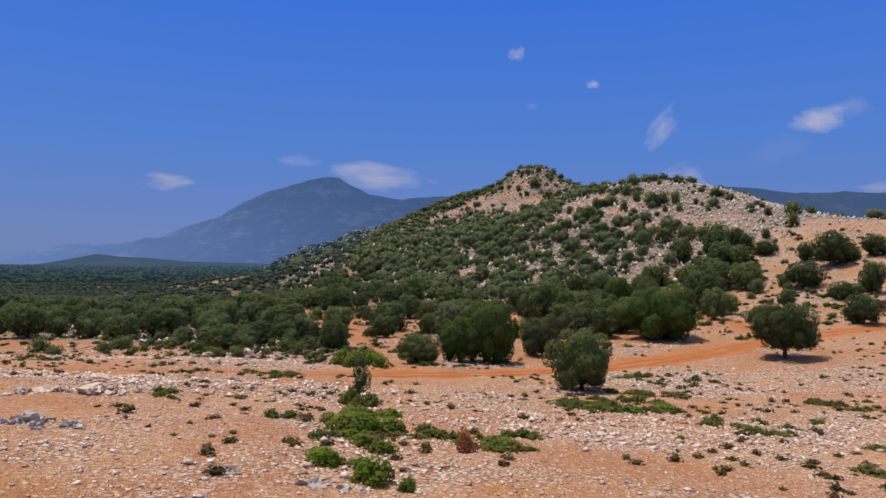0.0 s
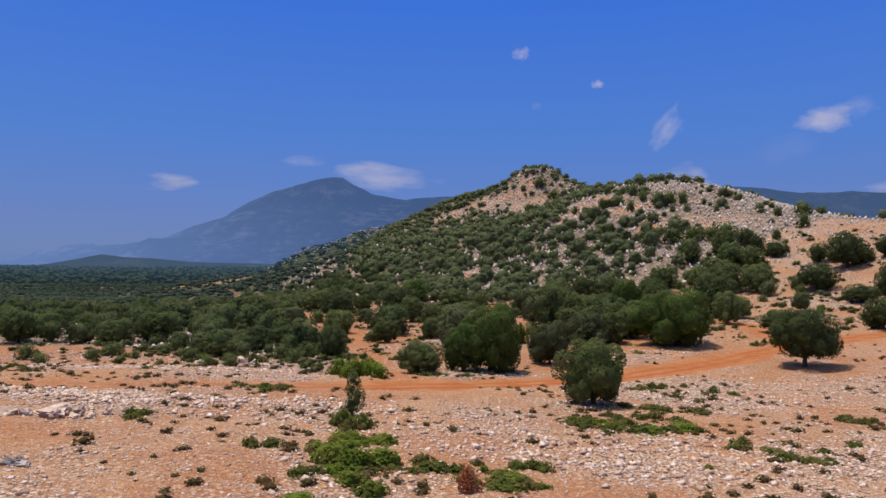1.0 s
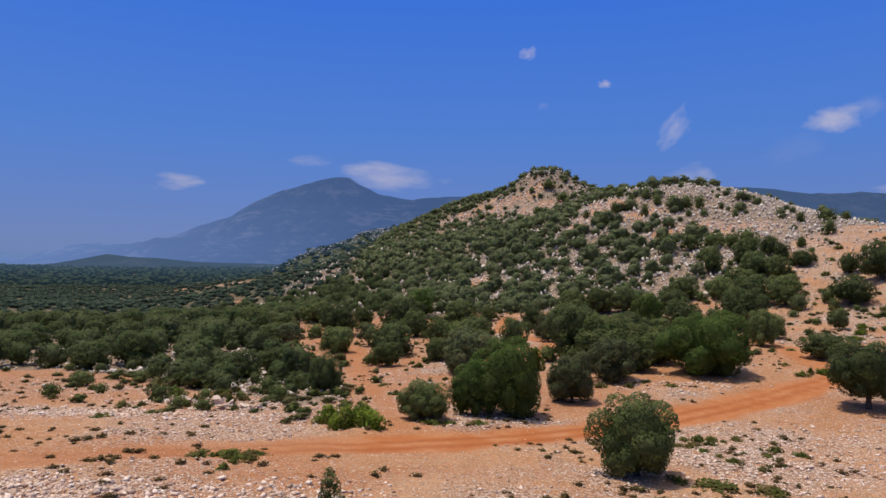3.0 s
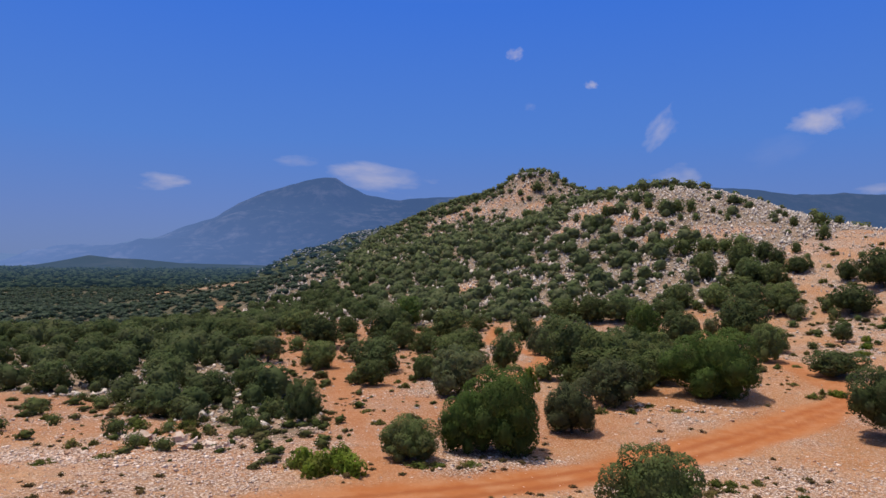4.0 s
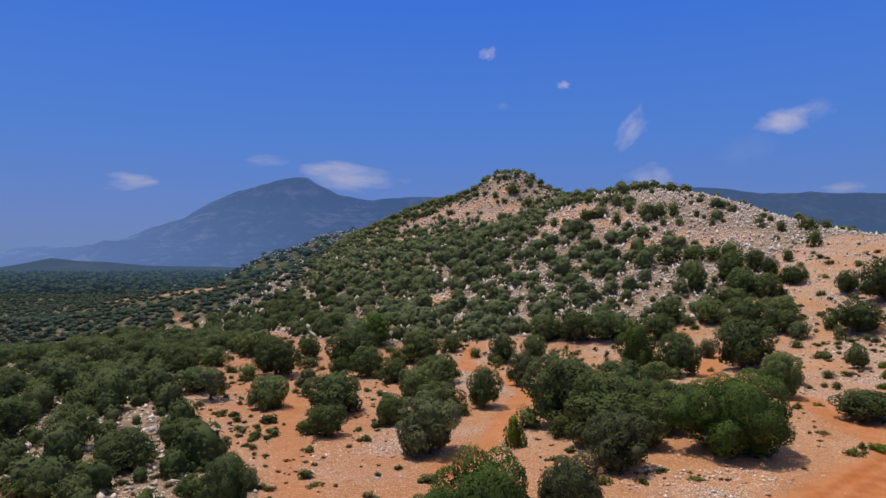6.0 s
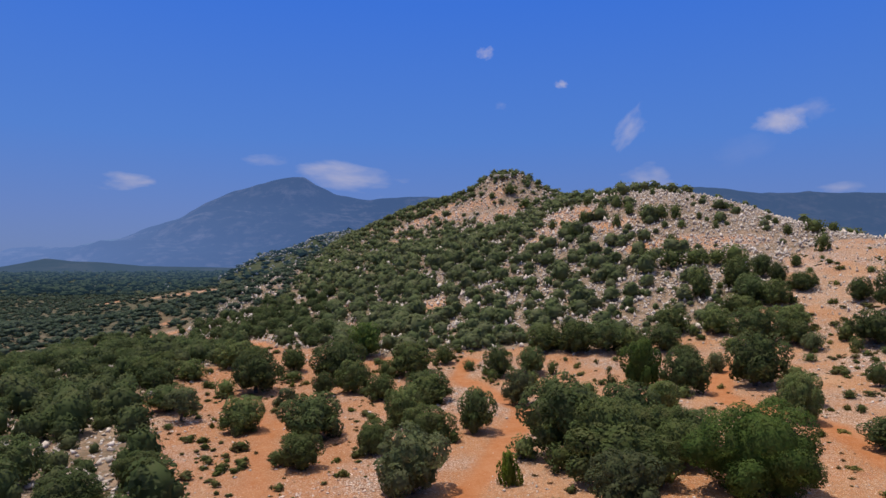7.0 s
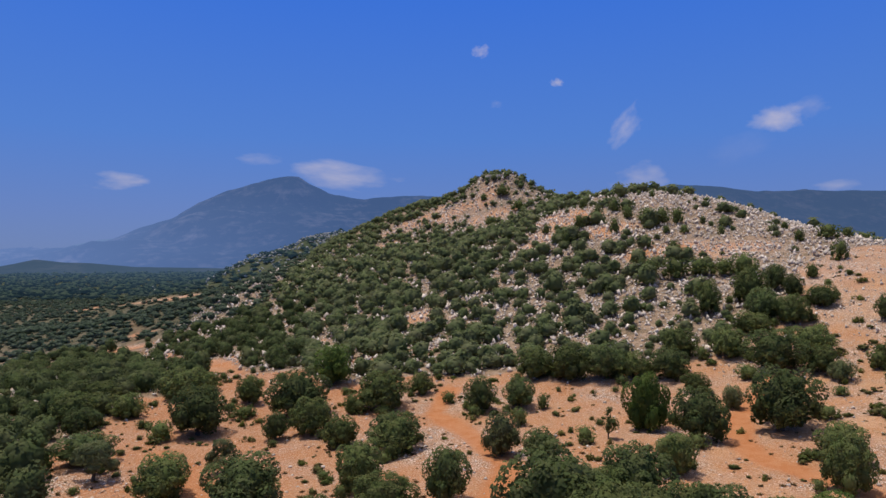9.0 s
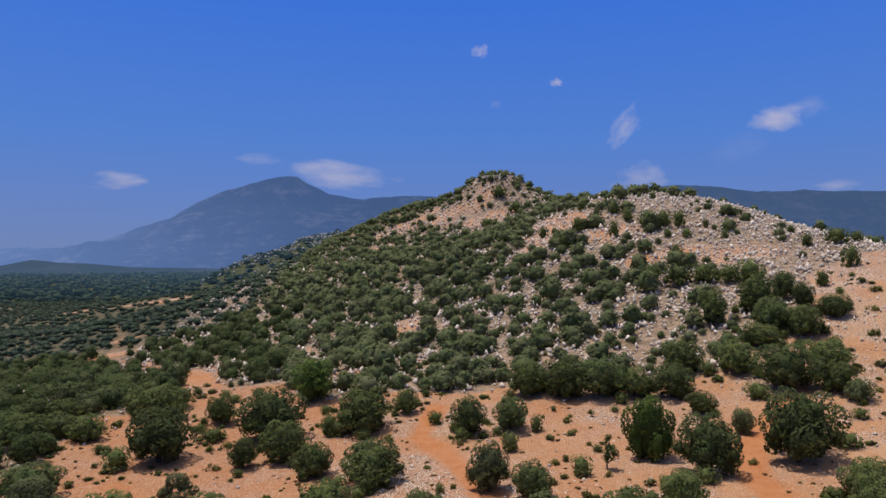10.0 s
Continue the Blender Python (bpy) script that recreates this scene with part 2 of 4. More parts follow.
def ground_material():
    m, n, l, b = material("red_earth", 0.95, 0.1)
    pos = n.new("ShaderNodeNewGeometry").outputs["Position"]

    def share(name):
        a = n.new("ShaderNodeAttribute")
        a.attribute_name = name
        return a.outputs["Fac"]

    big, mid, fine = noise_socket(n, l, pos, 0.07, 5), noise_socket(n, l, pos, 0.45, 6, 0.65), noise_socket(n, l, pos, 4.0, 6, 0.7)
    soil = mixed(n, l, (0.510, 0.206, 0.074), (0.600, 0.312, 0.158), ramp(n, l, big, 0.40, 0.60))
    soil = mixed(n, l, soil, (0.41, 0.140, 0.045), ramp(n, l, mid, 0.52, 0.68))
    herb = noise_socket(n, l, pos, 1.1, 5, 0.7)
    soil = mixed(n, l, soil, (0.27, 0.150, 0.060), maths(n, l, "MULTIPLY", ramp(n, l, herb, 0.56, 0.68), 0.75))
    soil = mixed(n, l, soil, (0.44, 0.150, 0.048), maths(n, l, "MULTIPLY", share("ferrous"), 0.8))
    soil = mixed(n, l, soil, (0.74, 0.48, 0.29), ramp(n, l, fine, 0.54, 0.66))
    soil = mixed(n, l, soil, (0.25, 0.105, 0.05), ramp(n, l, fine, 0.44, 0.30))
    # gravel: chips of stone in the earth, in two sizes
    chip = None
    for scale, seen in ((4.2, 0.55), (8.0, 0.35), (14.0, 0.3)):
        chips = put(n, "ShaderNodeTexVoronoi", Scale=scale, Randomness=1.0)
        l.new(pos, chips.inputs["Vector"])
        tone = n.new("ShaderNodeSeparateColor")
        l.new(chips.outputs["Color"], tone.inputs[0])
        there = maths(n, l, "GREATER_THAN", tone.outputs[1], seen)
        one = maths(n, l, "MULTIPLY", ramp(n, l, chips.outputs["Distance"], 0.42, 0.22), there)
        one = maths(n, l, "MULTIPLY", one, maths(n, l, "SUBTRACT", 1.0, maths(n, l, "MULTIPLY", share("track"), 0.9)))
        stone = mixed(n, l, (0.40, 0.19, 0.085), (0.88, 0.62, 0.45), tone.outputs[0])
        soil = mixed(n, l, soil, stone, maths(n, l, "MULTIPLY", one, 0.92))
        chip = one if chip is None else maths(n, l, "MAXIMUM", chip, one)
    # rubble of the stony places
    rub = put(n, "ShaderNodeTexVoronoi", Scale=6.5, Randomness=1.0)
    l.new(mixed(n, l, pos, put(n, "ShaderNodeTexNoise", Scale=3.0, Detail=3.0).outputs["Color"], 0.12), rub.inputs["Vector"])
    rtone = n.new("ShaderNodeSeparateColor")
    l.new(rub.outputs["Color"], rtone.inputs[0])
    rubble = mixed(n, l, (0.52, 0.34, 0.24), (1.0, 0.82, 0.69), ramp(n, l, rtone.outputs[1], 0.0, 0.8))
    rubble = mixed(n, l, rubble, (0.27, 0.135, 0.075), ramp(n, l, rub.outputs["Distance"], 0.38, 0.56))
    soil = mixed(n, l, soil, rubble, maths(n, l, "MULTIPLY", share("stony"), ramp(n, l, herb, 0.36, 0.50)))
    # floor of the scrub: dry litter and low herbs
    litter = mixed(n, l, (0.19, 0.145, 0.095), (0.45, 0.315, 0.225), ramp(n, l, mid, 0.4, 0.65))
    soil = mixed(n, l, soil, litter, maths(n, l, "MULTIPLY", share("scrubby"), ramp(n, l, fine, 0.2, 0.5)))
    worn = mixed(n, l, (0.42, 0.140, 0.045), (0.49, 0.215, 0.095), ramp(n, l, mid, 0.42, 0.68))
    worn = mixed(n, l, worn, (0.33, 0.095, 0.03), maths(n, l, "MULTIPLY", share("rut"), 0.75))
    soil = mixed(n, l, soil, worn, share("track"))
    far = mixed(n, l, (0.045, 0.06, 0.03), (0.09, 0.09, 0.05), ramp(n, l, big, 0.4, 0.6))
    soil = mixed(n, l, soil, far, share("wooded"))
    l.new(soil, b.inputs["Base Color"])
    height = maths(n, l, "ADD", maths(n, l, "MULTIPLY", fine, 0.5), maths(n, l, "MULTIPLY", chip, 0.5))
    bumped(n, l, b, height, 0.9, 0.16)
    return m


def rock_material(name, dark, pale, earth, island=False):
    m, n, l, b = material(name, 0.88, 0.2)
    pos = n.new("ShaderNodeNewGeometry").outputs["Position"]
    rnd = n.new("ShaderNodeNewGeometry").outputs["Random Per Island"] if island else n.new("ShaderNodeObjectInfo").outputs["Random"]
    mid, fine = noise_socket(n, l, pos, 1.7, 5, 0.7), noise_socket(n, l, pos, 9.0, 5, 0.7)
    col = mixed(n, l, dark, pale, rnd)
    col = mixed(n, l, col, [c * 0.7 for c in dark], ramp(n, l, fine, 0.56, 0.76))
    col = mixed(n, l, col, earth, ramp(n, l, mid, 0.5, 0.75))
    l.new(col, b.inputs["Base Color"])
    bumped(n, l, b, fine, 0.6, 0.08)
    return m


def leaf_material(name, dark, light, dry, island=False):
    m, n, l, b = material(name, 0.75, 0.08)
    geo = n.new("ShaderNodeNewGeometry")
    isl = geo.outputs["Random Per Island"]
    obj = n.new("ShaderNodeObjectInfo").outputs["Random"]
    patch = noise_socket(n, l, geo.outputs["Position"], 0.26 if island else 0.8, 2)
    col = mixed(n, l, dark, light, ramp(n, l, isl, -0.3, 1.3))
    col = mixed(n, l, col, dry, maths(n, l, "MULTIPLY", ramp(n, l, patch, 0.42, 0.68), 0.85))
    hue = put(n, "ShaderNodeHueSaturation", Saturation=1.0)
    l.new(col, hue.inputs["Color"])
    vary = n.new("ShaderNodeMapRange")
    vary.inputs[3].default_value, vary.inputs[4].default_value = 0.75, 1.3
    l.new(obj, vary.inputs[0])
    l.new(vary.outputs[0], hue.inputs["Value"])
    l.new(hue.outputs[0], b.inputs["Base Color"])
    glow = n.new("ShaderNodeBsdfTranslucent")
    l.new(hue.outputs[0], glow.inputs["Color"])
    blend = n.new("ShaderNodeMixShader")
    blend.inputs[0].default_value = 0.5
    l.new(b.outputs[0], blend.inputs[1])
    l.new(glow.outputs[0], blend.inputs[2])
    l.new(blend.outputs[0], n["Material Output"].inputs["Surface"])
    return m


EARTH = ground_material()
PALE_ROCK = rock_material("pale_limestone", (0.52, 0.38, 0.29), (0.80, 0.63, 0.51), (0.56, 0.31, 0.18))
GREY_ROCK = rock_material("grey_limestone", (0.30, 0.25, 0.225), (0.58, 0.50, 0.455), (0.44, 0.29, 0.20))
RUBBLE = rock_material("loose_limestone", (0.46, 0.27, 0.17), (0.95, 0.75, 0.62), (0.54, 0.27, 0.14), True)
HILL_ROCK = rock_material("weathered_limestone", (0.34, 0.29, 0.25), (0.78, 0.66, 0.57), (0.52, 0.34, 0.23), True)
LEAVES = {
    "oak": leaf_material("oak_leaves", (0.096, 0.124, 0.044), (0.162, 0.202, 0.066), (0.183, 0.185, 0.073)),
    "dark": leaf_material("dark_oak_leaves", (0.080, 0.107, 0.041), (0.135, 0.175, 0.061), (0.155, 0.162, 0.070)),
    "carob": leaf_material("carob_leaves", (0.080, 0.128, 0.032), (0.136, 0.205, 0.048), (0.145, 0.178, 0.052)),
    "olive": leaf_material("olive_leaves", (0.098, 0.118, 0.052), (0.165, 0.190, 0.086), (0.180, 0.178, 0.088)),
    "herb": leaf_material("herb_leaves", (0.080, 0.100, 0.022), (0.180, 0.205, 0.045), (0.250, 0.180, 0.075)),
    "bright": leaf_material("bright_herb_leaves", (0.108, 0.160, 0.020), (0.225, 0.295, 0.040), (0.260, 0.240, 0.060)),
    "dry": leaf_material("dry_red_leaves", (0.28, 0.075, 0.030), (0.48, 0.160, 0.075), (0.42, 0.200, 0.100)),
    # hill scrub: distance haze put into the leaf colour, paler and greyer than thicket
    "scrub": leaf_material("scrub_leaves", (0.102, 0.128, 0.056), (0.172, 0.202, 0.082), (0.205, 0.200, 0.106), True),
    "thicket": leaf_material("thicket_leaves", (0.062, 0.086, 0.032), (0.110, 0.136, 0.050), (0.135, 0.140, 0.064), True),
    "valley": leaf_material("valley_leaves", (0.054, 0.080, 0.052), (0.100, 0.132, 0.080), (0.120, 0.138, 0.100), True),
    "mat": leaf_material("low_herb_leaves", (0.072, 0.092, 0.028), (0.150, 0.172, 0.048), (0.220, 0.175, 0.080), True),
    "tuft": leaf_material("dry_tufts", (0.120, 0.095, 0.036), (0.235, 0.180, 0.070), (0.20, 0.11, 0.055), True),
}


def bark_material():
    m, n, l, b = material("grey_bark", 0.92, 0.1)
    pos = n.new("ShaderNodeNewGeometry").outputs["Position"]
    grain = noise_socket(n, l, pos, 7.0, 5, 0.7)
    l.new(mixed(n, l, (0.055, 0.042, 0.032), (0.16, 0.13, 0.105), ramp(n, l, grain, 0.35, 0.7)), b.inputs["Base Color"])
    bumped(n, l, b, grain, 0.6, 0.05)
    return m


BARK = bark_material()


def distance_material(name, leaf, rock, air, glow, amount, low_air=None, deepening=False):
    """Far slopes with the haze painted in: base colour dimmed, blue air put in as emission."""
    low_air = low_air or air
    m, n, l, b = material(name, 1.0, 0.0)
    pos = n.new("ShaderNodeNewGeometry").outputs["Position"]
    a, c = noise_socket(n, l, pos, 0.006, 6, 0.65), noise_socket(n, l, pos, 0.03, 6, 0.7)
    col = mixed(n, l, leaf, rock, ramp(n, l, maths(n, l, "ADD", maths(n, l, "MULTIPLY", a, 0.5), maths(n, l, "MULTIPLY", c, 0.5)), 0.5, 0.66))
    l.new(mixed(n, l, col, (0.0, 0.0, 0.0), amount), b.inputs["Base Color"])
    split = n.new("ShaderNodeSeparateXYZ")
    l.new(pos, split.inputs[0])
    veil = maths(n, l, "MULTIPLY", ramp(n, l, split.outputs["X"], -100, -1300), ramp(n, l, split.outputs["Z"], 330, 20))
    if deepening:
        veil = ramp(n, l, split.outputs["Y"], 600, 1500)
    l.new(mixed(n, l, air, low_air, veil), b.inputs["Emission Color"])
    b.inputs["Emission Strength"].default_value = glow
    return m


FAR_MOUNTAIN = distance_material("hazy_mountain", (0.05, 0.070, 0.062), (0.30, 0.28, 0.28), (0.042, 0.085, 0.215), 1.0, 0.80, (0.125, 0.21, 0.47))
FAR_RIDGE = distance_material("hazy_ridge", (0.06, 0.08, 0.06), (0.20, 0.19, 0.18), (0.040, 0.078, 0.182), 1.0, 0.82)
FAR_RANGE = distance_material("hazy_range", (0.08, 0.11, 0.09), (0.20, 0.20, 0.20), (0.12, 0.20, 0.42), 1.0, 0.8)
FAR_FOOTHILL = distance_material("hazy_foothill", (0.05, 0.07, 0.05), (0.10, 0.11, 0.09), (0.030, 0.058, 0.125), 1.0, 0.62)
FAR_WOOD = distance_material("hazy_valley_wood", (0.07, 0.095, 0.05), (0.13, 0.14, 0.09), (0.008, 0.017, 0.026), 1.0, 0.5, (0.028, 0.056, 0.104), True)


# crags: a weaker blue haze put into the emission, rock colour dimmed
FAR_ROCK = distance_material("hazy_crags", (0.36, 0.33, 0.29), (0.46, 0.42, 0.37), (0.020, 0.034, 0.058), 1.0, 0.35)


def cloud_material(name, strength, streak):
    m = bpy.data.materials.new(name)
    m.use_nodes = True
    n, l = m.node_tree.nodes, m.node_tree.links
    n.remove(n["Principled BSDF"])
    co = n.new("ShaderNodeTexCoord").outputs["Object"]
    size = n.new("ShaderNodeVectorMath")
    size.operation = "LENGTH"
    l.new(co, size.inputs[0])
    info = n.new("ShaderNodeObjectInfo")
    moved = n.new("ShaderNodeVectorMath")
    moved.operation = "ADD"
    l.new(co, moved.inputs[0])
    l.new(info.outputs["Location"], moved.inputs[1])
    puff = noise_socket(n, l, moved.outputs[0], streak, 5, 0.55)
    core = ramp(n, l, size.outputs["Value"], 0.97, 0.0)
    ragged = maths(n, l, "MULTIPLY", ramp(n, l, puff, 0.72, 0.3), 0.62)
    share = maths(n, l, "MULTIPLY", ramp(n, l, maths(n, l, "SUBTRACT", core, ragged), 0.0, 0.65), strength)
    clear = n.new("ShaderNodeBsdfTransparent")
    # the sunlit white of the vapour is put in as emission
    white = put(n, "ShaderNodeEmission", Strength=0.74)
    white.inputs["Color"].default_value = (0.90, 0.80, 0.83, 1)
    blend = n.new("ShaderNodeMixShader")
    l.new(share, blend.inputs[0])
    l.new(clear.outputs[0], blend.inputs[1])
    l.new(white.outputs[0], blend.inputs[2])
    l.new(blend.outputs[0], n["Material Output"].inputs["Surface"])
    return m


# ---------------------------------------------------------------- meshes
def mesh_of(name, verts, faces, mat, smooth=False, normals=None):
    """A mesh from arrays of corners and of faces with equal numbers of corners."""
    verts, faces = np.asarray(verts, np.float32), np.asarray(faces, np.int32)
    me = bpy.data.meshes.new(name)
    k = faces.shape[1]
    me.vertices.add(len(verts))
    me.vertices.foreach_set("co", verts.ravel())
    me.loops.add(faces.size)
    me.loops.foreach_set("vertex_index", faces.ravel())
    me.polygons.add(len(faces))
    me.polygons.foreach_set("loop_start", np.arange(0, faces.size, k, dtype=np.int32))
    if smooth:
        me.polygons.foreach_set("use_smooth", np.ones(len(faces), bool))
    me.materials.append(mat)
    me.update(calc_edges=True)
    if normals is not None:
        me.polygons.foreach_set("use_smooth", np.ones(len(faces), bool))
        me.normals_split_custom_set_from_vertices(np.asarray(normals, np.float32))
    return me


def leafy_mesh(name, shape, mat):
    return mesh_of(name, shape[0], shape[1], mat, True, shape[2])


def part(name, me, parent, label=""):
    ob = new(name, me)
    ob.parent = parent
    return tagged(ob, label)


def grid_faces(rows, cols):
    i = np.arange(rows * cols).reshape(rows, cols)
    return np.stack([i[:-1, :-1], i[:-1, 1:], i[1:, 1:], i[1:, :-1]], -1).reshape(-1, 4)


def steps(*spans):
    """Rising values: spans of (start, end, step)."""
    return np.unique(np.concatenate([np.arange(a, b, s) for a, b, s in spans]))


# ---------------------------------------------------------------- the ground, one sheet to the horizon
gx = np.concatenate([np.linspace(-4800, -480, 24), np.arange(-440, -160, 13.0), np.arange(-160, -62, 3.0), np.arange(-62, -32, 1.0), np.arange(-32, 42, 0.5), np.arange(42, 92, 1.0),
                     np.arange(92, 200, 3.0), np.arange(200, 430, 14.0), np.linspace(460, 4800, 24)])
gy = np.concatenate([np.linspace(-3000, -110, 12), np.arange(-100, -24, 5.0), np.arange(-24, -4, 1.0), np.arange(-4, 55, 0.5), np.arange(55, 150, 1.05), np.arange(150, 300, 2.4), np.arange(300, 500, 5.0), np.arange(500, 1300, 20.0), np.linspace(1320, 4850, 26)])
GX, GY = np.meshgrid(gx, gy)
GZ = land(GX, GY)
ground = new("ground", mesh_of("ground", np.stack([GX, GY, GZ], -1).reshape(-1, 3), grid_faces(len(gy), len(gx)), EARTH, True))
tagged(ground, "orange-red stony earth with pale limestone rubble and dry litter", "ground", kind="structure")
open_ground = inside(GX, GY, OPEN)
for key, values in (("track", track_share(GX, GY)), ("rut", fade(np.abs(away(GX, GY, TRACK) - 0.85), 0.2, 0.55)), ("stony", stony_share(GX, GY)),
                    ("scrubby", np.where(open_ground, 0.16, 0.97) * (1 - bare_share(GX, GY))),
                    ("ferrous", np.clip((fade(-GY, -62, -40) * (0.45 * fade(GX, 46, 60) + 0.55 * fade(GX, -6, 22)) + bump(GX, GY, -18, 3, 5, 3)) * (0.55 + 0.9 * layered(GX, GY, 14, 81)) + fade(GY, 55, 70) * (bump(GX, GY, -12, 29, 4, 2.5) + bump(GX, GY, -15, 11, 4, 2) + 6.0 * np.clip(layered(GX, GY, 6, 83) - 0.52, 0, 1)), 0, 1) * np.where(GY > 165, 0.3, 1.0) + 0.12 * bare_share(GX, GY)),
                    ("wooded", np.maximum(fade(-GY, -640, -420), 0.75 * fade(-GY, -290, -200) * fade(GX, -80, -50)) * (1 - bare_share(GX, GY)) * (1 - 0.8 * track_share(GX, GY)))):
    layer = ground.data.attributes.new(key, "FLOAT", "POINT")
    layer.data.foreach_set("value", np.asarray(values, np.float32).ravel())


# ---------------------------------------------------------------- far land
def far_ridge(name, label, mat, crest, y, depth, foot, rough, seed):
    """A mountain range: its crest as points of x and z, falling away to both sides."""
    xs = np.linspace(crest[0][0], crest[-1][0], 170)
    top = np.interp(xs, [c[0] for c in crest], [c[1] for c in crest]) + 0.16 * rough * (layered(xs, 0 * xs, depth * 0.12, seed + 9, 4) - 0.5)
    k = np.concatenate([np.linspace(-1, 0, 46), np.linspace(0.06, 0.6, 8)])
    X, K = np.meshgrid(xs, k)
    T = np.broadcast_to(top, X.shape)
    fall = np.where(K < 0, (1 + K) ** 1.35, (1 - K) ** 1.2)
    gully = layered(X, K * depth, depth * 0.22, seed, 5) - 0.5
    Z = foot + (T - foot) * fall + rough * gully * np.clip(np.abs(K) * 6, 0.12, 1) * np.clip((1 - np.abs(K)) * 3, 0, 1)
    ob = new(name, mesh_of(name, np.stack([X, y + K * depth, Z], -1).reshape(-1, 3), grid_faces(*X.shape), mat, True))
    return tagged(ob, label, "mountain", kind="structure")


MOUNTAIN = [(-1500, -25), (-1304, -17), (-1237, 3), (-1131, 55), (-1034, 68), (-957, 111), (-840, 151), (-742, 204), (-643, 251), (-564, 271), (-465, 291), (-395, 297), (-355, 271), (-286, 241), (-165, 221), (-85, 225), (47, 231), (159, 217), (420, 190), (700, 150)]
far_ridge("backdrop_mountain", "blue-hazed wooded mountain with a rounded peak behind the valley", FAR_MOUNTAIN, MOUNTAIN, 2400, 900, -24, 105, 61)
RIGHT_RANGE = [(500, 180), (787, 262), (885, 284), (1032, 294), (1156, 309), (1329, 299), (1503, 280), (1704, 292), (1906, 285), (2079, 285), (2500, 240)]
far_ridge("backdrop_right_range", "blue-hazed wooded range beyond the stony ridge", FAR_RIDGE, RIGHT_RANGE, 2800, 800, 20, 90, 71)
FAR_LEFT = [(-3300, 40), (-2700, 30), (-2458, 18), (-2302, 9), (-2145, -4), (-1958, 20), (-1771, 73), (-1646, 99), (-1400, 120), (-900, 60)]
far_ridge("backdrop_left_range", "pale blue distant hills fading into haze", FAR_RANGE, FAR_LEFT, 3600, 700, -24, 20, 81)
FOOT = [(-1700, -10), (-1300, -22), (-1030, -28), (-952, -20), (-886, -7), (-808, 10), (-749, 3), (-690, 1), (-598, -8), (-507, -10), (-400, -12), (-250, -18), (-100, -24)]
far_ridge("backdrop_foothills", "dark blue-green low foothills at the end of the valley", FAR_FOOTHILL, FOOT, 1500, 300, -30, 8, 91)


# ---------------------------------------------------------------- clouds
def cloud(at, wide, high, lean, strength, streak, label):
    """A small shallow puff, domed towards the land."""
    u, v = np.meshgrid(np.linspace(-1, 1, 13), np.linspace(-1, 1, 13))
    w = 0.25 * (1 - u**2) * (1 - v**2)
    ob = new("cloud", mesh_of("cloud", np.stack([u, v, w], -1).reshape(-1, 3), grid_faces(13, 13), cloud_material("cloud_vapour", strength, streak), True))
    eye = Vector((4, 12, 14))
    ob.matrix_world = look(Vector(at), Vector(at) * 2 - eye) @ pose(0, 0, 0, 0, 0, lean) @ Matrix.Diagonal((wide / 2, high / 2, 60, 1))
    return tagged(ob, label, "cloud", "small fair-weather clouds", "structure")


CLOUDS = [((499, 4502, 1413), 190, 170, 25, 0.55, 1.4), ((1012, 4480, 1191), 140, 110, -20, 0.5, 1.3), ((605, 4585, 1057), 150, 110, 10, 0.16, 1.3), ((1463, 4425, 885), 260, 520, -38, 0.5, 1.2),
          ((2291, 4059, 872), 460, 270, 0, 0.62, 1.0), ((2453, 3954, 910), 330, 210, 15, 0.16, 1.3), ((1565, 4444, 542), 520, 300, 0, 0.42, 1.0), ((-412, 4691, 550), 1150, 330, -4, 0.72, 0.9),
          ((-1866, 4324, 499), 560, 170, 0, 0.42, 1.1), ((-1034, 4576, 676), 420, 150, 0, 0.18, 1.3), ((2625, 3923, 428), 430, 130, 0, 0.25, 1.2), ((2139, 4177, 683), 700, 330, 10, 0.07, 1.1)]
for at, wide, high, lean, strength, streak in CLOUDS:
    cloud(at, wide, high, lean, strength, streak, "bright white fair-weather cloud" if strength > 0.4 else "thin faint wisp of white cloud")


# ---------------------------------------------------------------- plants
def ball(rows, cols):
    """A ball of quads."""
    a, c = np.meshgrid(np.linspace(0.06, math.pi - 0.06, rows), np.linspace(0, 2 * math.pi, cols + 1)[:-1], indexing="ij")
    v = np.stack([np.sin(a) * np.cos(c), np.sin(a) * np.sin(c), np.cos(a)], -1).reshape(-1, 3)
    i = np.arange(rows * cols).reshape(rows, cols)
    j = np.roll(i, -1, 1)
    return v, np.stack([i[:-1], i[1:], j[1:], j[:-1]], -1).reshape(-1, 4)


